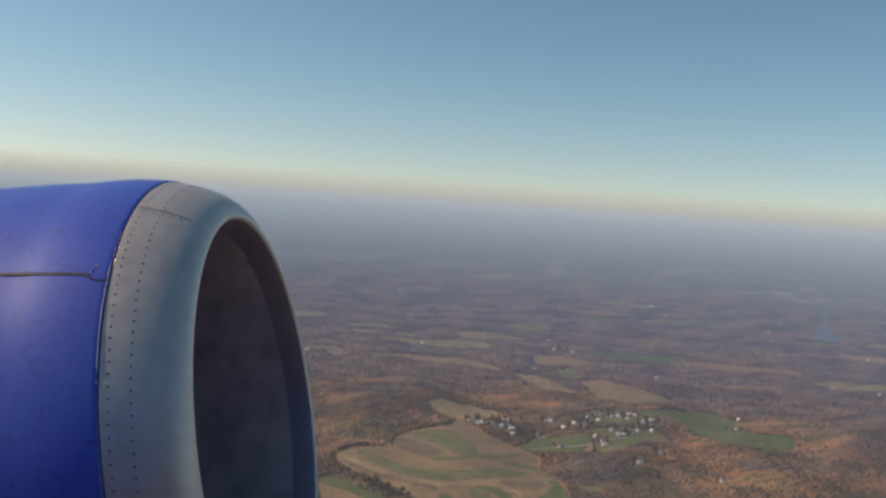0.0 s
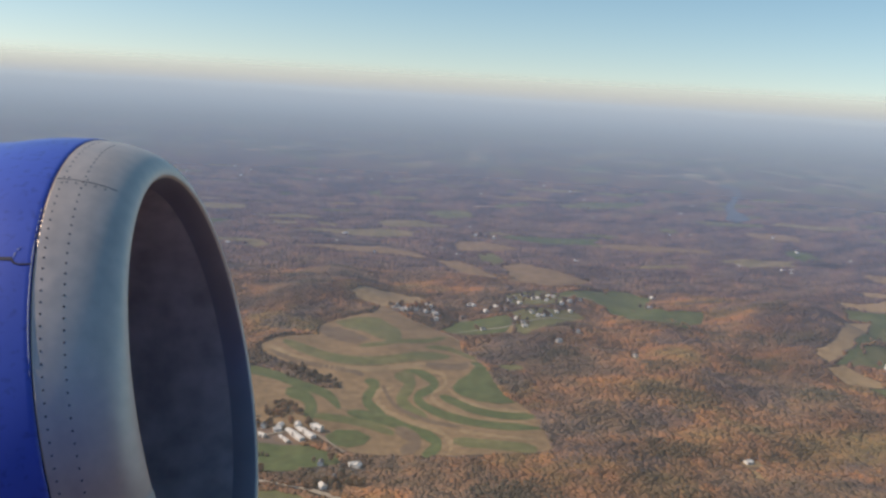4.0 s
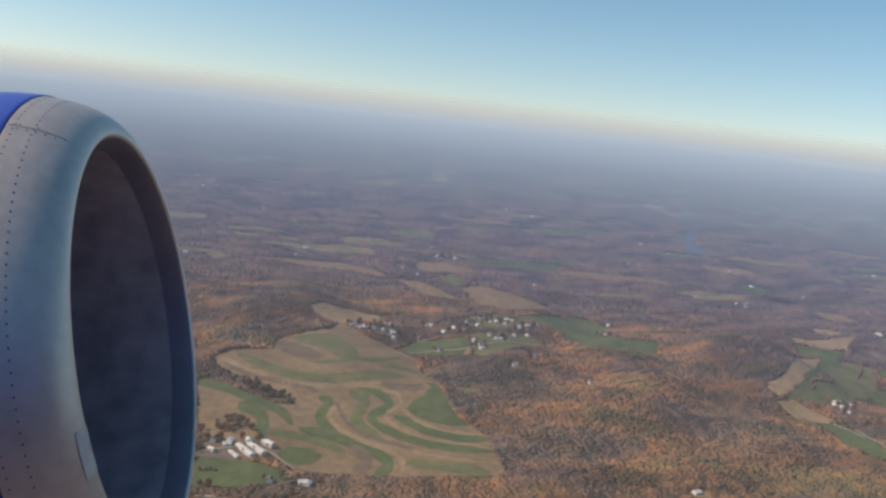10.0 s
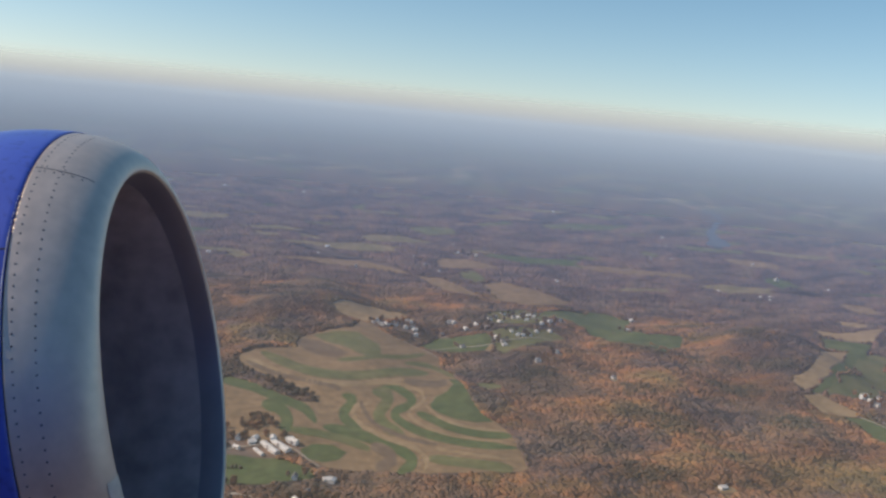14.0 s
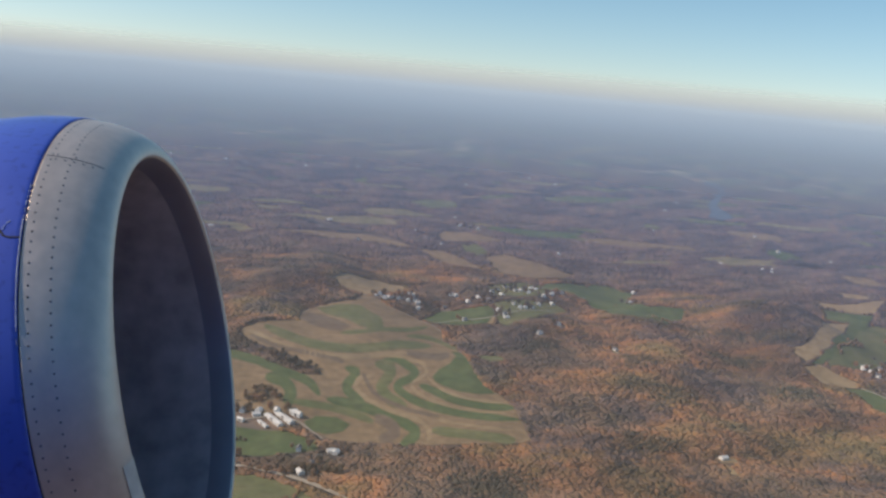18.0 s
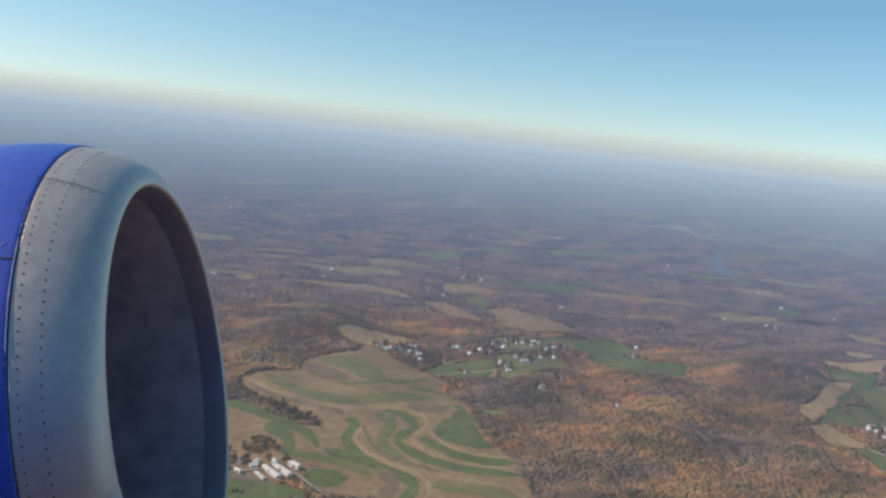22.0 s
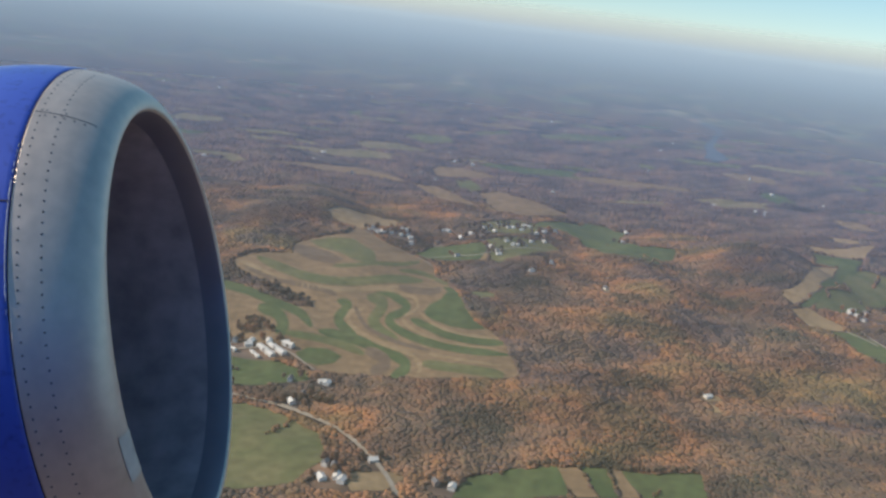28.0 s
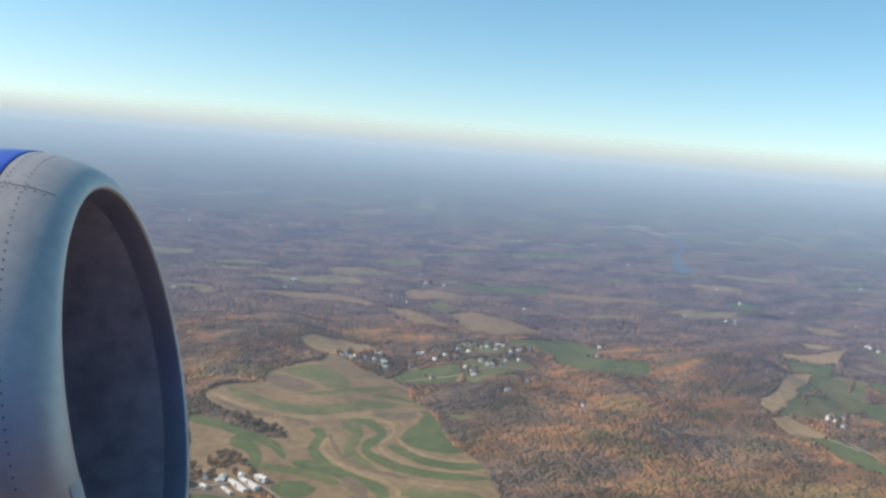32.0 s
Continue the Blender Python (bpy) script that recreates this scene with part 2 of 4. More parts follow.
def climb(x, y):
    """The level land and its climb to the horizon."""
    r = np.maximum(np.hypot(x, y), 1.0)
    return np.where(r > FLAT, EYE * (1 - r / true_range(x, y)), 0.0)


def swells(x, y):
    """The broad shape of the land, with the few large hills."""
    r = np.maximum(np.hypot(x, y), 1.0)
    rise = climb(x, y)
    for cx, cy, h, sx, sy in HILLS:
        rise = rise + h * np.exp(-((x - cx) / sx) ** 2 - ((y - cy) / sy) ** 2) * np.clip((FLAT + 500 - r) / 900, 0.14, 1)
    return rise


def terrain(x, y):
    """Height of the land at a place."""
    r = np.maximum(np.hypot(x, y), 1.0)
    hills = 11 * np.sin(x / 435 + 1.3) * np.cos(y / 495 + 0.4) + 7 * np.sin(x / 197 + y / 244) + 4.5 * np.cos(x / 160 - y / 132 + 2)
    hills = hills + 8 * np.sin(x / 73 + 1.7 * np.sin(y / 101)) * np.sin(y / 67 + 1.3 * np.sin(x / 119))
    ridges = 17 * np.sin(x / 112 + 1.3 * np.sin(y / 270) + 0.6) * np.cos(y / 330 + 0.8 * np.sin(x / 410)) + 7 * np.sin(x / 61 - y / 170 + 1.1 * np.sin(y / 90))
    hills = hills + ridges * np.clip((r - 1750) / 600, 0, 1)
    return swells(x, y) + hills * np.clip((FLAT + 500 - r) / 900, 0.14, 1)


def from_arrays(name, verts, faces, mat, smooth=False):
    me = bpy.data.meshes.new(name)
    k = faces.shape[1]
    me.vertices.add(len(verts))
    me.vertices.foreach_set("co", verts.astype(np.float32).ravel())
    me.loops.add(faces.size)
    me.loops.foreach_set("vertex_index", faces.astype(np.int32).ravel())
    me.polygons.add(len(faces))
    me.polygons.foreach_set("loop_start", np.arange(0, faces.size, k, dtype=np.int32))
    me.polygons.foreach_set("use_smooth", np.full(len(faces), smooth))
    me.materials.append(mat)
    me.update(calc_edges=True)
    me.validate()
    return me


TURNS = [radians(a) for a in list(np.arange(-180, -42, 6.0)) + list(np.arange(-42, 52, 0.55)) + list(np.arange(52, 180, 6.0))]


def disc(name, rings, height, mat):
    """A round sheet of land or painted haze under the flight, reaching to the horizon."""
    a, r = np.meshgrid(np.array(TURNS), np.array(rings))
    x, y = (r * np.sin(a)).ravel(), (r * np.cos(a)).ravel()
    n, m = a.shape
    i, j = np.meshgrid(np.arange(n - 1), np.arange(m), indexing="ij")
    k = (j + 1) % m
    quads = np.stack([i * m + j, (i + 1) * m + j, (i + 1) * m + k, i * m + k], -1).reshape(-1, 4)[:, ::-1]
    me = from_arrays(name, np.c_[x, y, height(x, y)], quads, mat, True)
    far = true_range(x, y) / np.maximum(np.hypot(x, y), 1.0)
    spot = me.attributes.new("plan", "FLOAT_VECTOR", "POINT")
    spot.data.foreach_set("vector", np.c_[x * far, y * far, np.zeros(len(x))].astype(np.float32).ravel())
    return new(name, me)


RINGS = [1.0] + list(np.arange(100, 640, 90.0)) + list(np.arange(640, FLAT, 20.0)) + list(np.arange(FLAT, RIM_R, 20.0)) + [RIM_R]
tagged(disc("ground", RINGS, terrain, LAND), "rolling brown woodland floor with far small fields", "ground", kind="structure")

# painted haze: how much of the land the sheet covers, by distance
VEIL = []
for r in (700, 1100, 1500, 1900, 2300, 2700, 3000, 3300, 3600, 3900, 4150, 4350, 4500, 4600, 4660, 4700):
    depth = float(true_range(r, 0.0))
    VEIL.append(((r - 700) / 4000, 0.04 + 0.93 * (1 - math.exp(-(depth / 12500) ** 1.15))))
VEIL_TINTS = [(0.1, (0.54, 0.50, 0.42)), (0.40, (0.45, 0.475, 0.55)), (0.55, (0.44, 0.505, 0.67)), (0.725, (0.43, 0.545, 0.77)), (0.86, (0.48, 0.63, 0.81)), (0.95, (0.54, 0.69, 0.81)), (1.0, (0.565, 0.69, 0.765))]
tagged(disc("haze", [1.0, 300.0, 600.0] + list(np.arange(700, FLAT, 60.0)) + list(np.arange(FLAT, RIM_R, 50.0)) + [RIM_R], lambda x, y: 0.4 * swells(x, y) + 0.6 * climb(x, y) + 100 - 82 * np.clip((np.hypot(x, y) - 2900) / 1700, 0, 1), thinning("painted_blue_haze", by_range, VEIL, VEIL_TINTS)), "see-through sheet over the land with blue distance haze painted in", "haze", kind="structure")
# ring sheet added to soften the horizon, its haze painted by height
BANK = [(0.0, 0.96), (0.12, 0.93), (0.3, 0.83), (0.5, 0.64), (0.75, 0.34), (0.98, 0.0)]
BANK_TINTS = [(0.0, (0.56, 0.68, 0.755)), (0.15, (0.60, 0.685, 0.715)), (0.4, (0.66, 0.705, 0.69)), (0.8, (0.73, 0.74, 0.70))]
bank_ring = disc("haze_fade_ring", [RIM_R - 3.0 + 15.0 * k for k in range(20)], lambda x, y: swells((RIM_R - 3.0) * x / np.hypot(x, y), (RIM_R - 3.0) * y / np.hypot(x, y)) + 17 + (np.hypot(x, y) - (RIM_R - 3.0)) * 0.5, thinning("painted_horizon_haze", by_height, BANK, BANK_TINTS))
tagged(bank_ring, "added sheet of painted pale haze, thinning upwards over the horizon", "haze", kind="structure")


def part(name, bm, mat, parent=None, label="", smooth=False):
    me = bpy.data.meshes.new(name)
    for f in bm.faces:
        f.smooth = smooth
    bm.to_mesh(me)
    bm.free()
    me.materials.append(mat)
    ob = new(name, me)
    ob.parent = parent
    return tagged(ob, label)


SOIL = {"straw": STRAW, "tilled": TILLED, "pasture": PASTURE, "meadow": MEADOW, "stubble": STUBBLE, "ploughed": PLOUGH}
outlines, hedged = [], []


def field(kind, label, points, bordered=True):
    """A field with an uneven edge, laid over the land."""
    ring = np.array(points, float)
    step = max(12.0, 0.03 * np.ptp(ring[:, 0]))
    edge = []
    for p, q in zip(ring, np.roll(ring, -1, 0)):
        k = max(1, int(np.hypot(*(q - p)) / step))
        edge += [p + (q - p) * i / k for i in range(k)]
    wild = 7.0 if bordered else 2.0
    ring = np.array([p + np.array((noise.noise((p[0] / 41, p[1] / 41, 1.7)) * 1.3, noise.noise((p[0] / 37, p[1] / 37, 5.1)))) * min(wild, 0.8 * step) for p in edge])
    outlines.append(ring)
    if bordered and kind not in ("stubble", "straw"):
        hedged.append(ring)
    bm = bmesh.new()
    bm.faces.new([bm.verts.new((x, y, 0)) for x, y in ring])
    bmesh.ops.triangulate(bm, faces=bm.faces[:])
    for _ in range(6):
        long = [e for e in bm.edges if e.calc_length() > 20]
        if not long:
            break
        bmesh.ops.subdivide_edges(bm, edges=long, cuts=1)
        bmesh.ops.triangulate(bm, faces=bm.faces[:])
    for v in bm.verts:
        v.co.z = float(terrain(v.co.x, v.co.y)) + (0.6 if bordered or len(outlines) == 1 else 1.1) + 0.002 * len(outlines)
    bm.normal_update()
    for f in bm.faces:
        if f.normal.z < 0:
            f.normal_flip()
    tagged(part("field", bm, SOIL[kind], smooth=True), label, "field", "fields and pastures", "structure")


def band(kind, label, points):
    """A strip of one crop; points run along one edge and back along the other."""
    half = len(points) // 2
    rails = []
    for rail in (points[:half], points[half:][::-1]):
        p, out = np.array(rail, float), []
        for i in range(half - 1):
            a, b, before, after = p[i], p[i + 1], p[max(i - 1, 0)], p[min(i + 2, half - 1)]
            for u in (0.0, 0.34, 0.67):
                out.append(0.5 * (2 * a + (b - before) * u + (2 * before - 5 * a + 4 * b - after) * u ** 2 + (3 * a - before - 3 * b + after) * u ** 3))
        rails.append(out + [p[-1]])
    bm = bmesh.new()
    rows = []
    for a, b in zip(*rails):
        rows.append([bm.verts.new((q[0], q[1], float(terrain(q[0], q[1])) + 1.1 + 0.002 * len(outlines))) for q in (a, a + (b - a) * 0.35, a + (b - a) * 0.65, b)])
    for p, q in zip(rows, rows[1:]):
        for k in range(3):
            bm.faces.new((p[k], p[k + 1], q[k + 1], q[k]))
    bm.normal_update()
    for f in bm.faces:
        if f.normal.z < 0:
            f.normal_flip()
    outlines.append(np.array(rails[0] + rails[1][::-1]))
    tagged(part("field", bm, SOIL[kind], smooth=True), label, "field", "fields and pastures", "structure")


def inside_ring(p, ring):
    return ring[:, 0].min() - 30 < p[0] < ring[:, 0].max() + 30 and ring[:, 1].min() - 30 < p[1] < ring[:, 1].max() + 30


def ribbon(name, label, width, points, mat, lift, category):
    p = [Vector((*q, 0)) for q in points]
    way = []
    for a, b in zip(p, p[1:]):
        k = max(2, int((b - a).length / 12))
        way += [a.lerp(b, i / k) for i in range(k)]
    way.append(p[-1])
    for _ in range(6):
        way = [way[0]] + [(a + b * 2 + c) / 4 for a, b, c in zip(way, way[1:], way[2:])] + [way[-1]]
    bm = bmesh.new()
    rows = []
    for i, q in enumerate(way):
        d = (way[min(i + 1, len(way) - 1)] - way[max(i - 1, 0)]).normalized()
        s = Vector((-d.y, d.x, 0)) * width
        rows.append([bm.verts.new((v.x, v.y, float(terrain(v.x, v.y)) + lift)) for v in (q - s, q + s)])
    for a, b in zip(rows, rows[1:]):
        bm.faces.new((a[0], a[1], b[1], b[0]))
    bm.normal_update()
    for f in bm.faces:
        if f.normal.z < 0:
            f.normal_flip()
    ob = part(name, bm, mat, smooth=True)
    return tagged(ob, label, category, kind="structure"), way


# the contour farm: one tan sheet of tilled soil with bands of grass bending together over it
field('tilled', 'broad contour-ploughed farmland of tan tilled soil',
      [(-241, 2064), (-210, 2116), (-162, 2141), (-104, 2165), (-102, 2286), (-58, 2327), (-22, 2347), (44, 2369), (66, 2494), (95, 2465), (151, 2373), (209, 2342), (252, 2283), (283, 2215), (289, 2102), (315, 2035), (324, 1926), (329, 1849), (339, 1762), (370, 1722), (383, 1659), (383, 1574), (388, 1498), (365, 1482), (305, 1470), (240, 1459), (190, 1459), (129, 1475), (68, 1497), (12, 1504), (-13, 1516), (-46, 1550), (-54, 1582), (-107, 1598), (-150, 1581), (-188, 1627), (-221, 1701), (-256, 1915), (-196, 1923), (-120, 1834), (-67, 1803), (-27, 1815), (-55, 1858), (-112, 1920), (-179, 1980), (-223, 2021)], False)
band('pasture', 'dark green contour strip in an S-bend',
      [(115, 1916), (128, 1914), (145, 1905), (156, 1887), (166, 1868), (173, 1848), (175, 1840), (174, 1838), (167, 1820), (155, 1803), (141, 1786), (132, 1759), (132, 1728), (140, 1702), (151, 1679), (165, 1657), (184, 1640), (206, 1627), (231, 1617), (261, 1605), (289, 1586), (315, 1571), (341, 1569), (364, 1572), (380, 1576), (382, 1585), (368, 1589), (348, 1601), (326, 1622), (299, 1635), (268, 1643), (238, 1650), (213, 1659), (192, 1673), (175, 1693), (161, 1715), (152, 1734), (149, 1746), (149, 1747), (150, 1751), (160, 1760), (173, 1774), (185, 1800), (195, 1851), (190, 1891), (179, 1912), (166, 1928), (149, 1936), (130, 1934), (115, 1928)])
band('pasture', 'narrow green contour strip',
      [(187, 1749), (196, 1723), (210, 1704), (225, 1686), (243, 1670), (263, 1661), (285, 1655), (309, 1648), (333, 1640), (357, 1631), (379, 1638), (383, 1657), (367, 1676), (341, 1681), (316, 1684), (292, 1687), (271, 1693), (252, 1703), (235, 1720), (220, 1742), (205, 1761), (191, 1763)])
field('pasture', 'green wedge of winter wheat on the slope',
      [(225, 1820), (241, 1868), (273, 1903), (291, 1951), (292, 2028), (315, 2035), (322, 1914), (328, 1837), (339, 1762), (353, 1732), (317, 1718), (273, 1721), (240, 1751), (225, 1781)], False)
band('pasture', 'hooked green contour strip',
      [(24, 1834), (34, 1818), (40, 1811), (37, 1817), (34, 1809), (27, 1796), (20, 1774), (20, 1741), (25, 1712), (35, 1688), (45, 1670), (55, 1656), (66, 1653), (69, 1666), (65, 1691), (57, 1715), (47, 1733), (41, 1747), (39, 1754), (39, 1756), (43, 1766), (50, 1782), (57, 1803), (55, 1837), (39, 1850), (25, 1846)])
band('pasture', 'green contour strip beside a tree belt',
      [(-255, 1911), (-240, 1883), (-221, 1866), (-199, 1851), (-174, 1834), (-151, 1812), (-127, 1791), (-103, 1774), (-82, 1759), (-66, 1746), (-55, 1732), (-42, 1703), (-29, 1680), (-25, 1691), (-31, 1732), (-44, 1773), (-60, 1794), (-78, 1809), (-101, 1826), (-125, 1846), (-150, 1876), (-176, 1909), (-203, 1931), (-227, 1944), (-246, 1947), (-258, 1935)])
band('pasture', 'short green contour strip near the sheds',
      [(-147, 1760), (-132, 1739), (-116, 1729), (-108, 1718), (-103, 1708), (-100, 1692), (-99, 1677), (-101, 1663), (-98, 1638), (-89, 1621), (-78, 1627), (-74, 1658), (-76, 1702), (-84, 1739), (-96, 1767), (-112, 1786), (-132, 1796), (-147, 1785)])
band('pasture', 'green contour strip ending in a broad hook',
      [(-12, 1659), (7, 1642), (34, 1631), (64, 1619), (93, 1602), (118, 1584), (137, 1564), (150, 1542), (155, 1527), (154, 1531), (151, 1524), (141, 1505), (132, 1482), (133, 1467), (146, 1465), (161, 1477), (171, 1505), (174, 1553), (164, 1581), (148, 1601), (127, 1620), (101, 1643), (70, 1667), (39, 1687), (10, 1691), (-11, 1678)])
band('meadow', 'dull green grass band across the hill',
      [(-183, 2084), (-162, 2052), (-131, 2020), (-97, 1982), (-62, 1944), (-25, 1925), (11, 1925), (48, 1943), (85, 1958), (122, 1971), (159, 1987), (202, 2012), (239, 2053), (243, 2084), (209, 2092), (162, 2066), (121, 2023), (84, 2004), (47, 1998), (12, 1999), (-25, 2009), (-60, 2029), (-95, 2056), (-128, 2079), (-159, 2096), (-183, 2101)])
field('meadow', 'dull green slope at the top of the farm',
      [(-62, 2310), (-10, 2238), (61, 2123), (122, 2109), (118, 2251), (63, 2326), (-3, 2333)], False)
band('meadow', 'olive grass band inside the contour bend',
      [(93, 1864), (107, 1838), (118, 1833), (115, 1837), (111, 1814), (102, 1790), (93, 1753), (99, 1703), (112, 1662), (132, 1637), (151, 1636), (155, 1652), (143, 1684), (128, 1710), (120, 1734), (117, 1749), (121, 1758), (131, 1784), (140, 1830), (139, 1906), (116, 1922), (95, 1901)])
band('meadow', 'dull green band along the lower edge',
      [(195, 1520), (214, 1497), (242, 1487), (274, 1481), (305, 1478), (330, 1473), (350, 1477), (356, 1500), (340, 1512), (313, 1515), (281, 1520), (250, 1532), (222, 1550), (200, 1551)])
band('meadow', 'olive band over the farmstead',
      [(-78, 1630), (-54, 1619), (-24, 1616), (2, 1612), (28, 1605), (58, 1591), (82, 1580), (85, 1595), (63, 1617), (32, 1634), (4, 1643), (-23, 1648), (-54, 1653), (-78, 1651)])
band('stubble', 'pale tan contour loop of stubble',
      [(88, 1810), (73, 1809), (56, 1804), (47, 1787), (44, 1765), (47, 1740), (54, 1713), (68, 1682), (86, 1653), (106, 1629), (129, 1611), (153, 1595), (173, 1578), (183, 1551), (186, 1519), (184, 1491), (181, 1470), (182, 1468), (189, 1487), (196, 1524), (191, 1566), (179, 1595), (157, 1612), (133, 1627), (111, 1648), (91, 1674), (74, 1704), (61, 1731), (56, 1750), (55, 1765), (56, 1775), (61, 1784), (74, 1795), (88, 1804)])
band('stubble', 'pale tan stubble band between green strips',
      [(108, 1945), (132, 1941), (163, 1932), (188, 1915), (206, 1894), (209, 1869), (205, 1842), (190, 1810), (175, 1782), (168, 1757), (170, 1731), (179, 1702), (195, 1676), (217, 1659), (242, 1646), (268, 1638), (297, 1629), (333, 1617), (362, 1608), (363, 1613), (335, 1630), (300, 1645), (271, 1652), (245, 1660), (220, 1672), (199, 1692), (185, 1717), (176, 1742), (175, 1755), (179, 1767), (193, 1790), (209, 1826), (217, 1873), (212, 1908), (192, 1932), (165, 1948), (133, 1950), (108, 1949)])
band('stubble', 'pale tan stubble band bending across the slope',
      [(-229, 2058), (-207, 2037), (-177, 2013), (-143, 1977), (-107, 1934), (-71, 1908), (-34, 1894), (5, 1885), (43, 1891), (77, 1915), (108, 1934), (144, 1949), (173, 1964), (174, 1974), (144, 1968), (107, 1958), (76, 1947), (43, 1927), (5, 1913), (-34, 1917), (-70, 1932), (-105, 1958), (-141, 2003), (-175, 2039), (-206, 2058), (-229, 2068)])
band('stubble', 'thin pale stubble band',
      [(208, 1814), (217, 1765), (235, 1720), (260, 1696), (290, 1686), (329, 1681), (362, 1679), (364, 1690), (333, 1697), (293, 1700), (264, 1712), (240, 1736), (223, 1782), (212, 1826)])
band('ploughed', 'brown ploughed band near the hook',
      [(85, 1591), (96, 1574), (109, 1561), (115, 1549), (118, 1556), (106, 1546), (92, 1523), (95, 1491), (113, 1492), (133, 1520), (135, 1572), (122, 1596), (105, 1612), (89, 1613)])
field('pasture', 'dark green oval beside the farmstead',
      [(-53, 1566), (-29, 1589), (10, 1594), (38, 1575), (24, 1547), (-7, 1528), (-39, 1536)], False)
field('ploughed', 'brown ploughed corner under the wood',
      [(-102, 2280), (-46, 2263), (35, 2121), (1, 2090), (-68, 2134), (-106, 2200)], False)
band('ploughed', 'brown ploughed band by the green wedge',
      [(172, 1953), (192, 1938), (219, 1929), (239, 1924), (257, 1925), (271, 1939), (280, 1972), (281, 2023), (273, 2016), (261, 1992), (245, 1983), (225, 1981), (198, 1986), (175, 1978)])
band('meadow', 'thin dull green band near the farm top',
      [(10, 2071), (33, 2064), (61, 2069), (86, 2085), (113, 2109), (149, 2130), (186, 2153), (221, 2185), (246, 2221), (247, 2236), (221, 2214), (187, 2181), (150, 2160), (114, 2139), (85, 2118), (60, 2100), (32, 2092), (10, 2084)])
band('stubble', 'pale band over the lower grass',
      [(216, 1585), (230, 1570), (251, 1551), (274, 1535), (300, 1526), (330, 1524), (354, 1528), (356, 1535), (333, 1538), (303, 1542), (278, 1554), (255, 1573), (234, 1589), (217, 1593)])
band('ploughed', 'brown band inside the hooked strip',
      [(64, 1814), (64, 1797), (69, 1774), (76, 1745), (87, 1711), (104, 1677), (124, 1649), (146, 1629), (170, 1615), (197, 1606), (218, 1604), (219, 1610), (199, 1620), (173, 1629), (150, 1644), (128, 1667), (108, 1696), (93, 1727), (83, 1755), (77, 1782), (72, 1802), (67, 1816)])
band('ploughed', 'brown band along the upper slope',
      [(-210, 2028), (-188, 2001), (-156, 1970), (-120, 1941), (-82, 1914), (-39, 1890), (-4, 1872), (12, 1861), (19, 1858), (22, 1867), (16, 1882), (-2, 1894), (-38, 1911), (-81, 1937), (-120, 1967), (-155, 1996), (-186, 2024), (-209, 2039)])
band('meadow', 'thin olive band beyond the wedge',
      [(183, 2114), (207, 2119), (237, 2127), (259, 2116), (277, 2090), (293, 2062), (307, 2048), (312, 2071), (302, 2102), (285, 2133), (266, 2154), (242, 2161), (211, 2151), (185, 2132)])
field('pasture', 'small pasture below the white sheds',
      [(-216, 1521), (-189, 1543), (-132, 1534), (-69, 1523), (-25, 1498), (-14, 1448), (-98, 1423), (-202, 1432)])
# fields round the farm and the village
field('stubble', 'pinkish tan hilltop field',
      [(-23, 2584), (34, 2649), (111, 2685), (198, 2667), (250, 2563), (210, 2527), (126, 2504), (86, 2483), (35, 2522), (-6, 2552)])
field('tilled', 'tan far field on a ridge',
      [(281, 3132), (374, 3107), (442, 3037), (511, 2907), (439, 2912), (362, 2986)])
field('tilled', 'long tan field behind the village',
      [(521, 3061), (604, 3100), (673, 3052), (765, 3000), (846, 2958), (724, 2824), (649, 2807), (563, 2859), (545, 2971)])
field('meadow', 'small green field between tan ones',
      [(445, 3174), (511, 3182), (554, 3110), (509, 3065), (463, 3105)])
field('pasture', 'green village common below the lane',
      [(232, 2321), (299, 2411), (369, 2409), (446, 2408), (454, 2353), (425, 2299), (345, 2284), (276, 2279)], False)
field('meadow', 'village lawns between the houses',
      [(459, 2424), (566, 2504), (672, 2512), (703, 2467), (576, 2341), (478, 2262), (449, 2295), (466, 2361)], False)
field('meadow', 'village lawns above the lane',
      [(475, 2637), (606, 2747), (709, 2697), (641, 2559), (566, 2548), (495, 2553)], False)
field('stubble', 'bare orange-tan yard in the village',
      [(419, 2354), (455, 2330), (439, 2288), (417, 2301)])
field('meadow', 'small olive clearing at the wood edge',
      [(344, 1998), (403, 2042), (430, 1981), (366, 1929)])
field('pasture', 'broad green pasture beyond the village',
      [(657, 2726), (763, 2779), (892, 2886), (969, 2852), (1015, 2785), (955, 2645), (888, 2563), (808, 2593), (769, 2661), (708, 2696)])
field('pasture', 'green pasture running down to the woods',
      [(799, 2604), (929, 2654), (972, 2520), (1098, 2512), (1064, 2439), (972, 2341), (891, 2381), (821, 2422)])
field('stubble', 'small bare clearing in the russet woods',
      [(728, 2113), (763, 2140), (743, 2046), (711, 2024)])
field('stubble', 'small bare clearing with a house',
      [(754, 1472), (792, 1472), (791, 1448), (751, 1442)])
# the valley with its bend of tan and green fields
field('stubble', 'tan field at the head of the valley',
      [(1651, 2691), (1711, 2661), (1776, 2667), (1874, 2666), (1778, 2569), (1721, 2595), (1640, 2642)])
field('pasture', 'green valley floor winding between tan fields',
      [(1634, 2632), (1772, 2559), (1726, 2514), (1641, 2370), (1479, 2173), (1350, 2065), (1257, 1988), (1229, 1990), (1359, 2116), (1590, 2408), (1661, 2514), (1577, 2517)])
field('stubble', 'tan field in the valley bend',
      [(1556, 2477), (1655, 2504), (1469, 2255), (1347, 2111), (1259, 2027), (1214, 1995), (1217, 2054), (1231, 2090), (1311, 2138)])
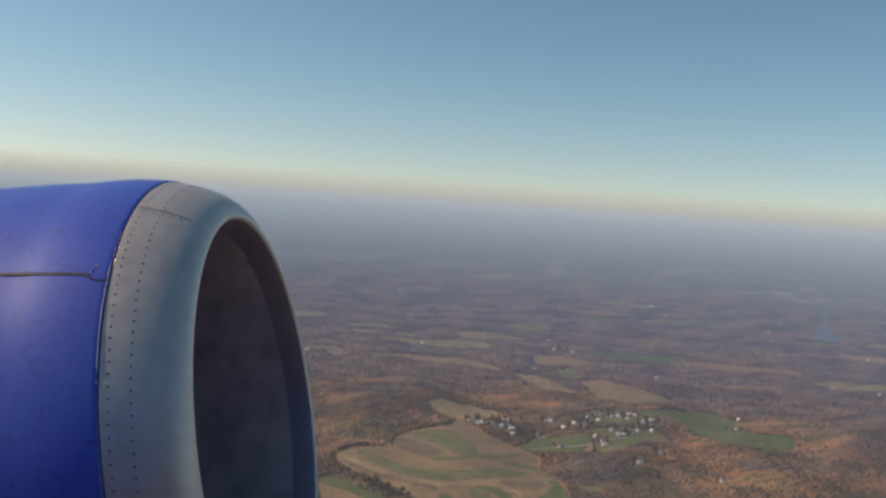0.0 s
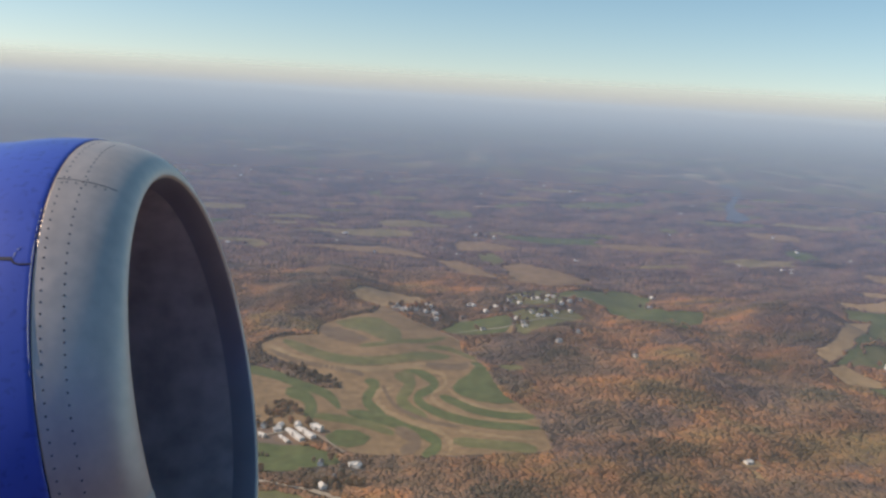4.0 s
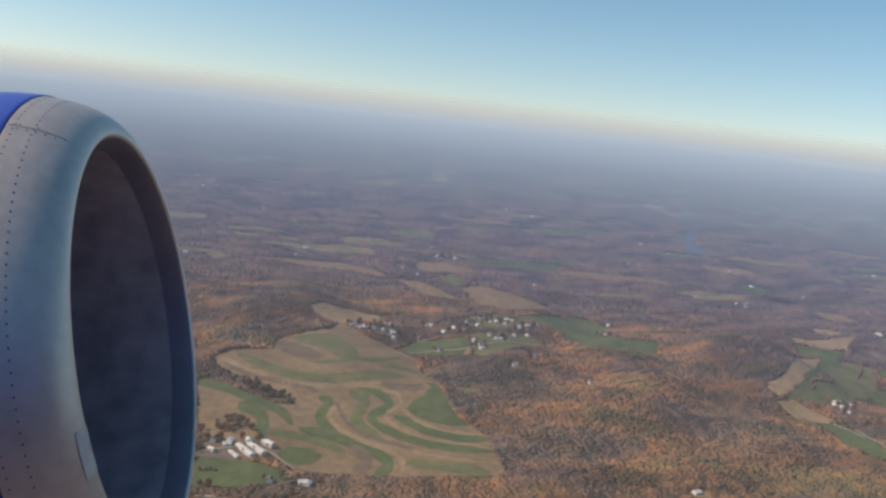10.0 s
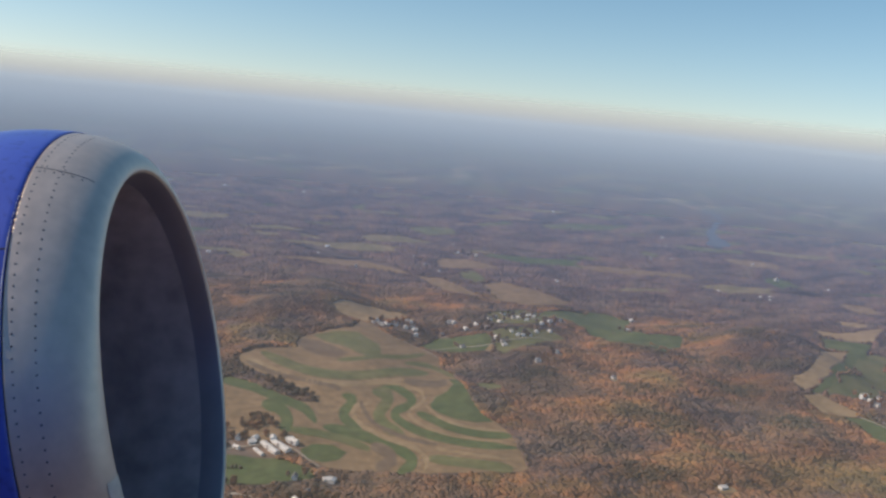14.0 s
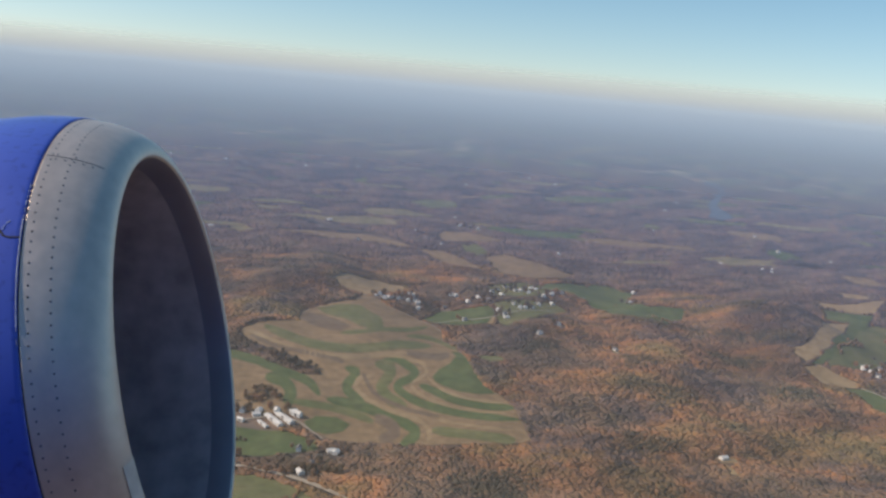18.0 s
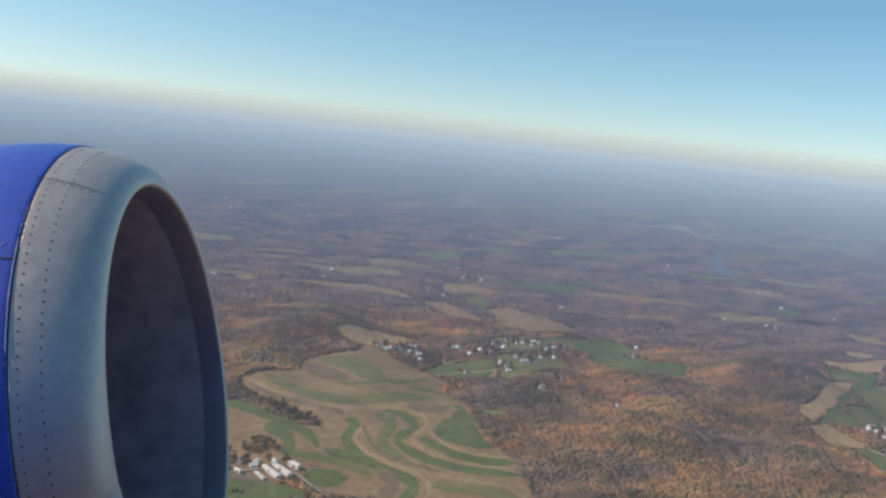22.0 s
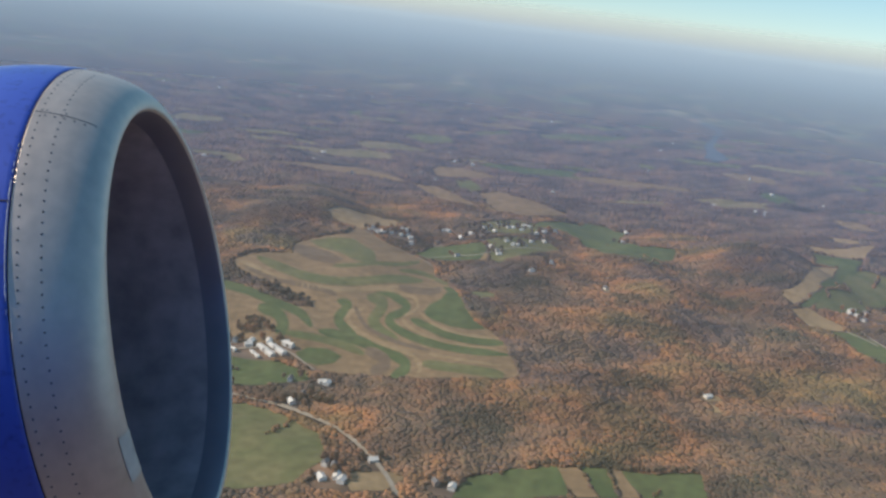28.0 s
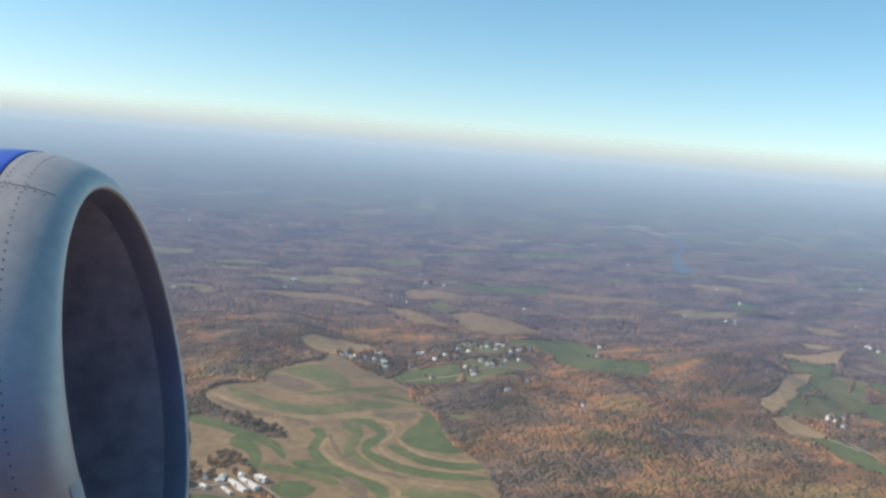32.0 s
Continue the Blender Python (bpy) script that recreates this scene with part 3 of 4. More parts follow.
field('stubble', 'tan strip at the foot of the dark hill',
      [(1204, 1978), (1255, 1985), (1284, 1954), (1317, 1915), (1312, 1885), (1266, 1890), (1221, 1906), (1198, 1948)])
field('meadow', 'green slope round the valley farm',
      [(1664, 2460), (1745, 2493), (1810, 2442), (1637, 2189), (1480, 2091), (1343, 1995), (1272, 1984), (1374, 2110), (1504, 2246)])
field('pasture', 'long green valley meadow beside the striped field',
      [(1265, 1883), (1332, 1873), (1342, 1785), (1329, 1683), (1352, 1561), (1354, 1392), (1364, 1336), (1307, 1363), (1303, 1473), (1290, 1593), (1267, 1681), (1260, 1797)])
band('stubble', 'pale stubble edge of the striped valley field',
      [(1314, 1652), (1328, 1623), (1353, 1594), (1367, 1547), (1360, 1477), (1361, 1422), (1370, 1383), (1377, 1358), (1384, 1344), (1388, 1347), (1387, 1366), (1381, 1393), (1374, 1434), (1378, 1498), (1384, 1569), (1363, 1610), (1339, 1642), (1320, 1661)])
band('ploughed', 'red-brown strip in the valley field',
      [(1332, 1658), (1350, 1618), (1376, 1575), (1378, 1518), (1373, 1459), (1378, 1414), (1387, 1381), (1392, 1357), (1397, 1342), (1402, 1345), (1403, 1365), (1398, 1391), (1391, 1427), (1390, 1478), (1400, 1544), (1389, 1593), (1360, 1634), (1337, 1667)])
band('stubble', 'pale stubble strip in the valley field',
      [(1349, 1661), (1368, 1619), (1394, 1572), (1387, 1497), (1386, 1439), (1396, 1405), (1405, 1379), (1408, 1356), (1413, 1341), (1417, 1344), (1420, 1364), (1418, 1390), (1410, 1419), (1402, 1457), (1410, 1523), (1409, 1591), (1379, 1636), (1355, 1669)])
field('pasture', 'green field by the valley farm',
      [(1628, 2225), (1732, 2260), (1725, 2147), (1653, 2053), (1537, 1980), (1598, 2127)])
field('pasture', 'green strip on the valley side',
      [(1803, 2433), (1850, 2431), (1885, 2379), (1911, 2345), (1867, 2332), (1793, 2342)])
field('meadow', 'olive paddock by the valley farm',
      [(1349, 2024), (1504, 2137), (1491, 2069), (1423, 2020), (1340, 1977)])
field('pasture', 'long green pasture along the ridge',
      [(1826, 2287), (1910, 2308), (1985, 2255), (2075, 2216), (2164, 2138), (2222, 2068), (2323, 2024), (2392, 1960), (2477, 1925), (2437, 1872), (2334, 1908), (2213, 1935), (2135, 1982), (2038, 2018), (1957, 2108), (1869, 2167), (1827, 2218)])
field('meadow', 'green meadow round a white barn',
      [(1649, 1601), (1765, 1637), (1872, 1681), (2096, 1856), (2054, 1767), (1823, 1567), (1737, 1476), (1623, 1401), (1573, 1406), (1583, 1481)])
field('straw', 'tan meadow below the long shed',
      [(1491, 1849), (1621, 1934), (1608, 1714), (1548, 1671), (1511, 1763)])
field('tilled', 'tan field on a far ridge by a farmhouse',
      [(2077, 3046), (2174, 3016), (2241, 2949), (2285, 2945), (2394, 2934), (2487, 2889), (2534, 2844), (2475, 2857), (2398, 2860), (2332, 2891), (2253, 2920), (2182, 2973)])
field('meadow', 'green patch by a far farmhouse',
      [(2451, 2825), (2481, 2821), (2509, 2760), (2442, 2781)])
field('meadow', 'pale far field on a ridge',
      [(2089, 3147), (2190, 3141), (2367, 3050), (2399, 2996), (2277, 3053), (2136, 3114)])
field('meadow', 'pale far field by a tower',
      [(2307, 3407), (2410, 3343), (2450, 3277), (2577, 3195), (2618, 3159), (2452, 3246)])
field('stubble', 'cleared pale slope at the valley head',
      [(1746, 2758), (1801, 2739), (1841, 2706), (1822, 2681), (1764, 2712)])
# far fields
field('meadow', 'pale green far field along a wood',
      [(861, 3664), (1007, 3678), (1257, 3643), (1224, 3608), (1021, 3603), (874, 3630)])
field('meadow', 'dull far field',
      [(579, 3668), (730, 3696), (753, 3661), (602, 3635)])
field('meadow', 'curved far pasture with a pale yard',
      [(510, 3999), (671, 4033), (776, 3978), (760, 3931), (670, 3987)])
field('straw', 'narrow tan far field',
      [(-361, 3450), (-258, 3440), (-252, 3407), (-347, 3423)])
field('straw', 'narrow tan far strip',
      [(-184, 3459), (-93, 3446), (-94, 3416), (-175, 3427)])
field('meadow', 'far pale green field',
      [(23, 3769), (93, 3803), (86, 3749), (33, 3738)])
field('meadow', 'far pale field in the haze',
      [(1490, 3981), (1603, 3983), (1596, 3955), (1512, 3954)])
field('straw', 'far tan strip in the haze',
      [(1079, 4106), (1236, 4124), (1342, 4081), (1143, 4066)])
field('straw', 'far pale strip in the haze',
      [(-184, 4103), (72, 4174), (128, 4158), (-129, 4084)])
field('meadow', 'far pale ridge field',
      [(2099, 3192), (2196, 3191), (2334, 3132), (2199, 3148)])
field('straw', 'far tan ridge field',
      [(2102, 3078), (2191, 3045), (2379, 2972), (2235, 2998)])
# the road and the low ground nearest the flight
field('pasture', 'wide green pasture beside the road',
      [(-555, 1356), (-398, 1432), (-338, 1451), (-252, 1394), (-287, 1317), (-355, 1223), (-411, 1144), (-496, 1105)])
field('meadow', 'rough olive meadow inside the road bend',
      [(-199, 1351), (-126, 1361), (-47, 1309), (8, 1253), (21, 1160), (-29, 1091), (-134, 1067), (-223, 1046), (-217, 1226)])
field('stubble', 'pale yard among sheds by the road',
      [(43, 1125), (119, 1145), (141, 1125), (106, 1085), (56, 1076)])
field('pasture', 'green field at the end of the wood',
      [(237, 1140), (318, 1167), (375, 1165), (393, 1137), (388, 1086), (208, 1092)])
field('tilled', 'tan strip between green ones',
      [(382, 1162), (417, 1159), (431, 1089), (393, 1086)], False)
field('pasture', 'green strip between tan ones',
      [(419, 1160), (463, 1159), (464, 1092), (434, 1089)], False)
field('tilled', 'second tan strip',
      [(466, 1160), (488, 1157), (500, 1093), (467, 1092)], False)
field('pasture', 'green field beside the tan strips',
      [(491, 1158), (626, 1162), (599, 1083), (503, 1093)])
field('stubble', 'grey clearing in the olive woods',
      [(751, 1444), (762, 1428), (771, 1397), (749, 1405)])
ROADS, HOUSES, BARNS, GROVES, BARE_AND_SHADED = [], [], [], [], []
ROADS.append(('grey country road bending past the farm', 4.5, [(-605, 1712), (-494, 1568), (-408, 1495), (-296, 1433), (-243, 1409), (-211, 1402), (-147, 1395), (-63, 1352), (14, 1293), (64, 1232), (92, 1175), (114, 1123), (125, 1078)]))
ROADS.append(('pale drive through the farmstead', 2.4, [(-197, 1553), (-155, 1572), (-112, 1582), (-60, 1571), (-39, 1536), (-13, 1507)]))
ROADS.append(('pale lane through the village', 2.2, [(242, 2277), (332, 2318), (420, 2322), (484, 2356), (574, 2402), (655, 2435)]))
ROADS.append(('pale lane above the village', 2.0, [(151, 2373), (218, 2332), (283, 2215)]))
ROADS.append(('valley farm lane', 2.4, [(1310, 1882), (1326, 1857), (1330, 1779)]))
ROADS.append(('pale lane along the valley meadow', 2.4, [(1345, 1875), (1339, 1705), (1395, 1596), (1397, 1453), (1421, 1342)]))
ROADS.append(('winding drive by the white barn', 2.0, [(1639, 1381), (1703, 1451), (1760, 1478), (1785, 1522), (1750, 1547)]))
HOUSES += [(110, 2475), (127, 2469), (135, 2451), (166, 2474), (195, 2493), (209, 2509), (224, 2498), (190, 2454), (205, 2453), (221, 2465), (196, 2471), (234, 2448), (235, 2414), (314, 2434), (350, 2561), (363, 2550), (361, 2317), (479, 2515), (482, 2589), (535, 2643), (562, 2605), (578, 2604), (468, 2377), (484, 2327), (538, 2405), (555, 2409), (579, 2419), (639, 2653), (625, 2666), (552, 2187), (678, 2590), (660, 2503), (507, 3359), (540, 3349), (468, 3376), (483, 2351), (-174, 1597), (-146, 1583), (-142, 1597), (-107, 1598), (-75, 1595)]
HOUSES += [(-54, 1442), (4, 1442), (13, 1436), (121, 2490), (150, 2460), (177, 2460), (215, 2477), (228, 2460), (503, 2616), (548, 2621), (511, 2567), (600, 2580), (448, 2448), (522, 2426), (643, 2551), (611, 2476), (428, 2514), (390, 2468)]
HOUSES += [(940, 2568), (943, 2610), (1019, 2781), (625, 2262), (552, 2187), (737, 2088), (680, 2593), (729, 2650), (763, 1462)]
HOUSES += [(1383, 1993), (1398, 1978), (1452, 2026), (1384, 1932), (1436, 1809), (1972, 2666), (1982, 2637), (1966, 2680), (1711, 1650), (1831, 1682), (2389, 2863), (2610, 3172)]
HOUSES += [(-272, 1383), (-249, 1344), (-28, 1378), (-46, 1359), (31, 1133), (18, 1141), (43, 1099), (36, 1108), (91, 1169), (13, 1104), (185, 1119), (210, 1113)]
BARNS += [(-173, 1562), (-67, 1585)]
BARNS += [(1405, 2021), (1729, 1551)]
GROVES += [(-154, 1679), (-148, 1711), (-146, 1658), (-223, 1565), (-146, 1919), (-108, 1873), (-68, 1835)]
GROVES += [(1773, 2089), (1864, 2087), (1406, 1861), (1998, 1823)]
GROVES += [(-251, 1364), (-9, 1358), (-189, 1409), (-51, 1364)]
# centres of leafless slopes and of hill flanks darkened as if shaded
BARE_AND_SHADED += [(1220, 2570), (1215, 2342), (1239, 2228), (1398, 2756), (1490, 2729), (1388, 2399), (1363, 2283), (1240, 2181), (1277, 2124), (900, 2242), (937, 2227), (919, 1930), (881, 1810), (950, 1809), (685, 1689), (644, 1678), (-154, 2353), (-95, 2420), (-206, 2247), (408, 2222), (489, 2151), (367, 1883), (1298, 3034), (1237, 3116)]
POND = [(1537, 3440), (1570, 3489), (1573, 3535), (1606, 3580), (1641, 3586), (1613, 3525), (1634, 3469), (1644, 3411), (1583, 3407)]
RIVER = [(1620, 3560), (1652, 3615), (1688, 3647), (1686, 3686), (1628, 3735)]
# small far fields scattered through the hazy country
patch = random.Random(8)
taken = []
while len(taken) < 230:
    reach, turn, wide = 3350 * math.exp(patch.uniform(0, 1.55)), radians(patch.uniform(-30, 42)), patch.uniform(60, 220)
    cx, cy = reach * math.sin(turn), reach * math.cos(turn)
    wx, wy, k = (float(v) for v in drawn_in(cx, cy))
    if any(math.hypot(cx - a, cy - b) < wide + c + 30 for a, b, c in taken) or any(inside_ring((wx, wy), ring) for ring in outlines[:90]):
        continue
    taken.append((cx, cy, wide))
    stretch = patch.uniform(0.8, 2.0)
    ring = []
    for j in range(9):
        a = j * 0.698 + patch.uniform(-0.25, 0.25)
        r = wide * patch.uniform(0.45, 1.25)
        px, py, _ = drawn_in(cx + r * math.cos(a) * stretch, cy + r * math.sin(a) / stretch)
        ring.append((float(px), float(py)))
    kind, label = patch.choice((("meadow", "far dull green field among woods"), ("pasture", "far green pasture among woods"), ("straw", "far straw-coloured field among woods"), ("tilled", "far tan field among woods"), ("meadow", "far olive field in the haze")))
    field(kind, label, ring, False)

SHEDS = [(-130, 1552, -0.97), (-110, 1564, -0.96), (-90, 1572, -0.93), (1533, 1921, 0.08)]    # long sheds: place and turn
lanes = []
for label, width, points in ROADS:
    lanes += ribbon("road", label, width, points, GRAVEL, 1.6, "road")[1]
water, n, l, s = material("pale_blue_water", 0.12)
l.new(ramp(n, l, grain(n, l, place(n), 0.02, 3.0), (0.3, (0.13, 0.16, 0.18)), (0.7, (0.17, 0.20, 0.215))), s.inputs["Base Color"])
bm = bmesh.new()
bm.faces.new([bm.verts.new((x, y, float(terrain(x, y)) + 3.0)) for x, y in POND])
tagged(part("pond", bm, water), "pale blue reservoir arm among far woods", "water", kind="structure")
river_way = ribbon("river", "pale blue river bending away between far woods", 14.0, RIVER, water, 2.5, "water")[1]
outlines.append(np.array(POND, float))

scatter = random.Random(21)
SCATTERED = []
for _ in range(110):
    reach, turn = scatter.uniform(3300, 9500), radians(scatter.uniform(-22, 40))
    SCATTERED.append((reach * math.sin(turn), reach * math.cos(turn)))


# ---- woods ----
def lump_template(seed, parts=2, cut=-0.45):
    """One rounded clump of leaves, open underneath."""
    rnd = random.Random(seed)
    bm = bmesh.new()
    bmesh.ops.create_icosphere(bm, subdivisions=parts, radius=1.0)
    v = np.array([(*(c.co * rnd.uniform(0.70, 1.25)),) for c in bm.verts])
    f = np.array([[c.index for c in face.verts] for face in bm.faces if face.calc_center_median().z > cut])
    bm.free()
    v[:, 2] *= 0.95
    return v, f


def plain_lump(seed):
    return lump_template(seed, 1, -0.2)


def dome_template(seed):
    """A plainer clump of six faces, for woods far off."""
    rnd = random.Random(seed)
    ring = [(math.cos(k * 1.047) * rnd.uniform(0.75, 1.25), math.sin(k * 1.047) * rnd.uniform(0.75, 1.25), rnd.uniform(-0.7, -0.2)) for k in range(6)]
    return np.array([(rnd.uniform(-0.3, 0.3), rnd.uniform(-0.3, 0.3), rnd.uniform(0.7, 1.2))] + ring), np.array([(0, 1 + k, 1 + (k + 1) % 6) for k in range(6)])


def inside(points, ring):
    x, y = points[:, 0], points[:, 1]
    hit = np.zeros(len(points), bool)
    a, b = ring, np.roll(ring, -1, 0)
    for (x0, y0), (x1, y1) in zip(a, b):
        cross = ((y0 > y) != (y1 > y)) & (x < (x1 - x0) * (y - y0) / (y1 - y0 + 1e-9) + x0)
        hit ^= cross
    return hit


def free_of_land_use(p, gap):
    """Which places carry woodland: no field, lane, house or water there."""
    ok = np.ones(len(p), bool)
    for ring in outlines:
        lo, hi = ring.min(0) - 14, ring.max(0) + 8
        box = ok & (p > lo).all(1) & (p < hi).all(1)
        k = np.nonzero(box)[0]
        if len(k):
            ok[k[inside(p[k], ring) | inside(p[k] + (0, 7.0), ring)]] = False
    spots = [((q.x, q.y - 3), 7.0) for q in lanes] + [((q.x, q.y - 5), 15.0) for q in river_way] + [((q[0], q[1] - 12), 20.0) for q in HOUSES] + [((q[0], q[1] - 10), 25.0) for q in BARNS + [t[:2] for t in SHEDS]]
    for (x, y), r in spots:
        ok &= (p[:, 0] - x) ** 2 + (p[:, 1] - y) ** 2 > (r + gap) ** 2
    return ok


def spread(r0, r1, step, rng, a0=-15.0, a1=44.0):
    """Jittered places between two distances, over the side that the windows look to."""
    g = np.arange(-r1, r1, step)
    x, y = np.meshgrid(g, np.arange(0, r1, step))
    p = np.c_[x.ravel(), y.ravel()] + rng.uniform(-0.8, 0.8, (x.size, 2)) * step
    r, a = np.hypot(p[:, 0], p[:, 1]), np.degrees(np.arctan2(p[:, 0], p[:, 1]))
    return p[(r > r0) & (r < r1) & (a > a0) & (a < a1)]


def crowns(name, p, size, tall, mat, rng, rise=0.62, template=lump_template, scale=None):
    kinds = [template(s) for s in range(10)]
    pick = rng.integers(0, 10, len(p))
    turn = rng.uniform(0, 2 * np.pi, len(p))
    k = np.ones(len(p)) if scale is None else scale
    s = size * (0.6 + 0.8 * rng.uniform(0, 1, len(p)) ** 1.5) * k
    h = tall * rng.uniform(0.75, 1.3, len(p)) * k
    verts, faces, at = [], [], 0
    for kind, (v, f) in enumerate(kinds):
        i = np.nonzero(pick == kind)[0]
        c, w = np.cos(turn[i])[:, None], np.sin(turn[i])[:, None]
        x = (v[:, 0] * c - v[:, 1] * w) * s[i][:, None] + p[i, 0][:, None]
        y = (v[:, 0] * w + v[:, 1] * c) * s[i][:, None] + p[i, 1][:, None]
        swell = 2.2 * np.sin(p[i, 0] / 12.7 + 2 * np.sin(p[i, 1] / 19)) * np.sin(p[i, 1] / 15.5 + 1.6 * np.sin(p[i, 0] / 23)) * k[i]
        z = v[:, 2] * h[i][:, None] + (terrain(p[i, 0], p[i, 1]) + h[i] * rise + (swell if template is plain_lump else 0))[:, None]
        verts.append(np.stack([x, y, z], -1).reshape(-1, 3))
        faces.append((f[None] + (at + np.arange(len(i)) * len(v))[:, None, None]).reshape(-1, 3))
        at += len(i) * len(v)
    return new(name, from_arrays(name, np.concatenate(verts), np.concatenate(faces), mat, True))


def stands(p, rng):
    """Which trees are dark evergreens: knots of them, and a few singles."""
    x, y = p.T
    return np.sin(x / 83 + 2 * np.sin(y / 119)) * np.sin(y / 70 + 1.7 * np.sin(x / 160)) + rng.normal(0, 0.2, len(x)) > 0.84


def bare(p, rng):
    """Which trees are slate grey: leafless slopes, and flanks with shade put into colour."""
    x, y = p.T
    near = np.zeros(len(x))
    for cx, cy in BARE_AND_SHADED:
        near = np.maximum(near, np.exp(-((x - cx) / 62) ** 2 - ((y - cy) / 75) ** 2))
    rough = 0.22 * np.sin(x / 31 + 2 * np.sin(y / 43)) * np.sin(y / 37 + 1.4 * np.sin(x / 59))
    strew = np.sin(x / 140 + 1.9 * np.sin(y / 210)) * np.sin(y / 170 + 1.3 * np.sin(x / 260) + 0.8)
    return np.maximum(near, strew * 0.75) + rough + rng.normal(0, 0.12, len(x)) > 0.52


def wooded(p, size, tall, rise, labels, rng):
    dark, leafless = stands(p, rng), bare(p, rng)
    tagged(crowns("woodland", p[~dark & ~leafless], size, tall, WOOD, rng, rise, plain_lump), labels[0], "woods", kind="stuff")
    tagged(crowns("bare_and_shaded_woodland", p[~dark & leafless], size, tall * 0.9, BARE_AND_SHADED_WOOD, rng, rise, plain_lump), labels[1], "woods", kind="stuff")
    tagged(crowns("evergreens", p[dark], size * 0.8, tall * 1.8, EVERGREEN_AND_SHADED, rng, rise * 0.8, plain_lump), labels[2], "woods", kind="stuff")


rng = np.random.default_rng(7)
near_wood = spread(980, 1600, 4.7, rng)
near_wood = near_wood[free_of_land_use(near_wood, 0)]
wooded(near_wood, 5.9, 2.1, 1.05, ("brown and russet autumn woodland canopy on rolling hills", "slate-grey leafless and shade-darkened woodland patches on the hills", "dark evergreens and shaded trees among the woods"), rng)
mid_wood = spread(1600, FLAT, 5.7, rng, -18.0)
mid_wood = mid_wood[free_of_land_use(mid_wood, 0)]
wooded(mid_wood, 6.8, 2.3, 1.0, ("purple-brown autumn woodland farther off", "slate-grey leafless and shade-darkened slopes farther off", "dark evergreen stands farther off"), rng)
open_wood = spread(FLAT, 7200, 15.0, rng, -30.0)
fx, fy = open_wood.T
open_wood = open_wood[np.sin(fx / 310 + 2 * np.sin(fy / 490)) * np.sin(fy / 250 + 1.5 * np.sin(fx / 690)) < 0.93]
wx, wy, drawn = drawn_in(open_wood[:, 0], open_wood[:, 1])
far_wood = np.c_[wx, wy]
ok = free_of_land_use(far_wood, 0)
tagged(crowns("woodland", far_wood[ok], 10.5, 6.5, FAR_WOOD, rng, 0.8, dome_template, drawn[ok]), "distant woodland, haze tinted into its crowns, with gaps for fields", "woods", kind="stuff")

# unseen crowns below the aircraft, added so the lip mirrors darker ground
under = spread(0, 985, 13.0, rng, -181.0, 181.0)
under = np.r_[under, under * (1, -1)]
tagged(crowns("bare_and_shaded_woodland", under, 10.0, 4.0, BARE_AND_SHADED_WOOD, rng, 0.8, dome_template), "unseen slate-brown woodland under the flight, added to darken the lip's reflection", "woods", kind="stuff")


def hedgerows():
    """Lines and knots of trees that break up the fields."""
    out = []
    h = random.Random(5)
    for ring in hedged:
        w = float(np.ptp(ring[:, 0]))
        if w < 80:
            continue
        for _ in range(1 + int(w / 160)):
            a, b = ring[h.randrange(len(ring))], ring[h.randrange(len(ring))]
            b = a + (b - a) * h.uniform(0.1, 0.4)
            k = max(2, int(np.hypot(*(b - a)) / 7))
            out += [a + (b - a) * i / k + np.array((h.gauss(0, 2), h.gauss(0, 2))) for i in range(k) if h.random() < 0.7]
    p = np.array(out)
    keep = np.ones(len(p), bool)
    for x, y in HOUSES + BARNS:
        keep &= np.hypot(p[:, 0] - x, p[:, 1] - y + 8) > 22
    return p[keep]


tagged(crowns("hedgerow_trees", hedgerows(), 3.4, 4.2, WOOD, rng, 0.8), "thin brown hedgerows and knots of trees in the fields", "trees", kind="stuff")


def shaded_wood_edges():
    """Dense taller trees at a field's far side, coloured dark as a shaded wood front."""
    out = []
    h = random.Random(15)
    for ring in hedged + outlines[:1]:
        if np.ptp(ring[:, 0]) < 80:
            continue
        mid = ring.mean(0)
        for a, b in zip(ring, np.roll(ring, -1, 0)):
            if (a[1] + b[1]) / 2 < mid[1] - 3:
                continue
            k = max(1, int(np.hypot(*(b - a)) / 4.5))
            out += [a + (b - a) * i / k + np.array((h.gauss(0, 2.0), h.uniform(1, 9))) for i in range(k)]
    p = np.array(out)
    ok = free_of_land_use(p, 0) & (np.sin(p[:, 0] / 61) + np.sin(p[:, 1] / 37 + 1) > 0.25)
    return p[ok]


# dark crown colour imitates the shade on the front of the woods
tagged(crowns("shaded_wood_edge", shaded_wood_edges(), 4.0, 5.0, EVERGREEN_AND_SHADED, rng, 0.9), "dense trees along field edges, coloured dark as a shaded wood front", "trees", kind="stuff")


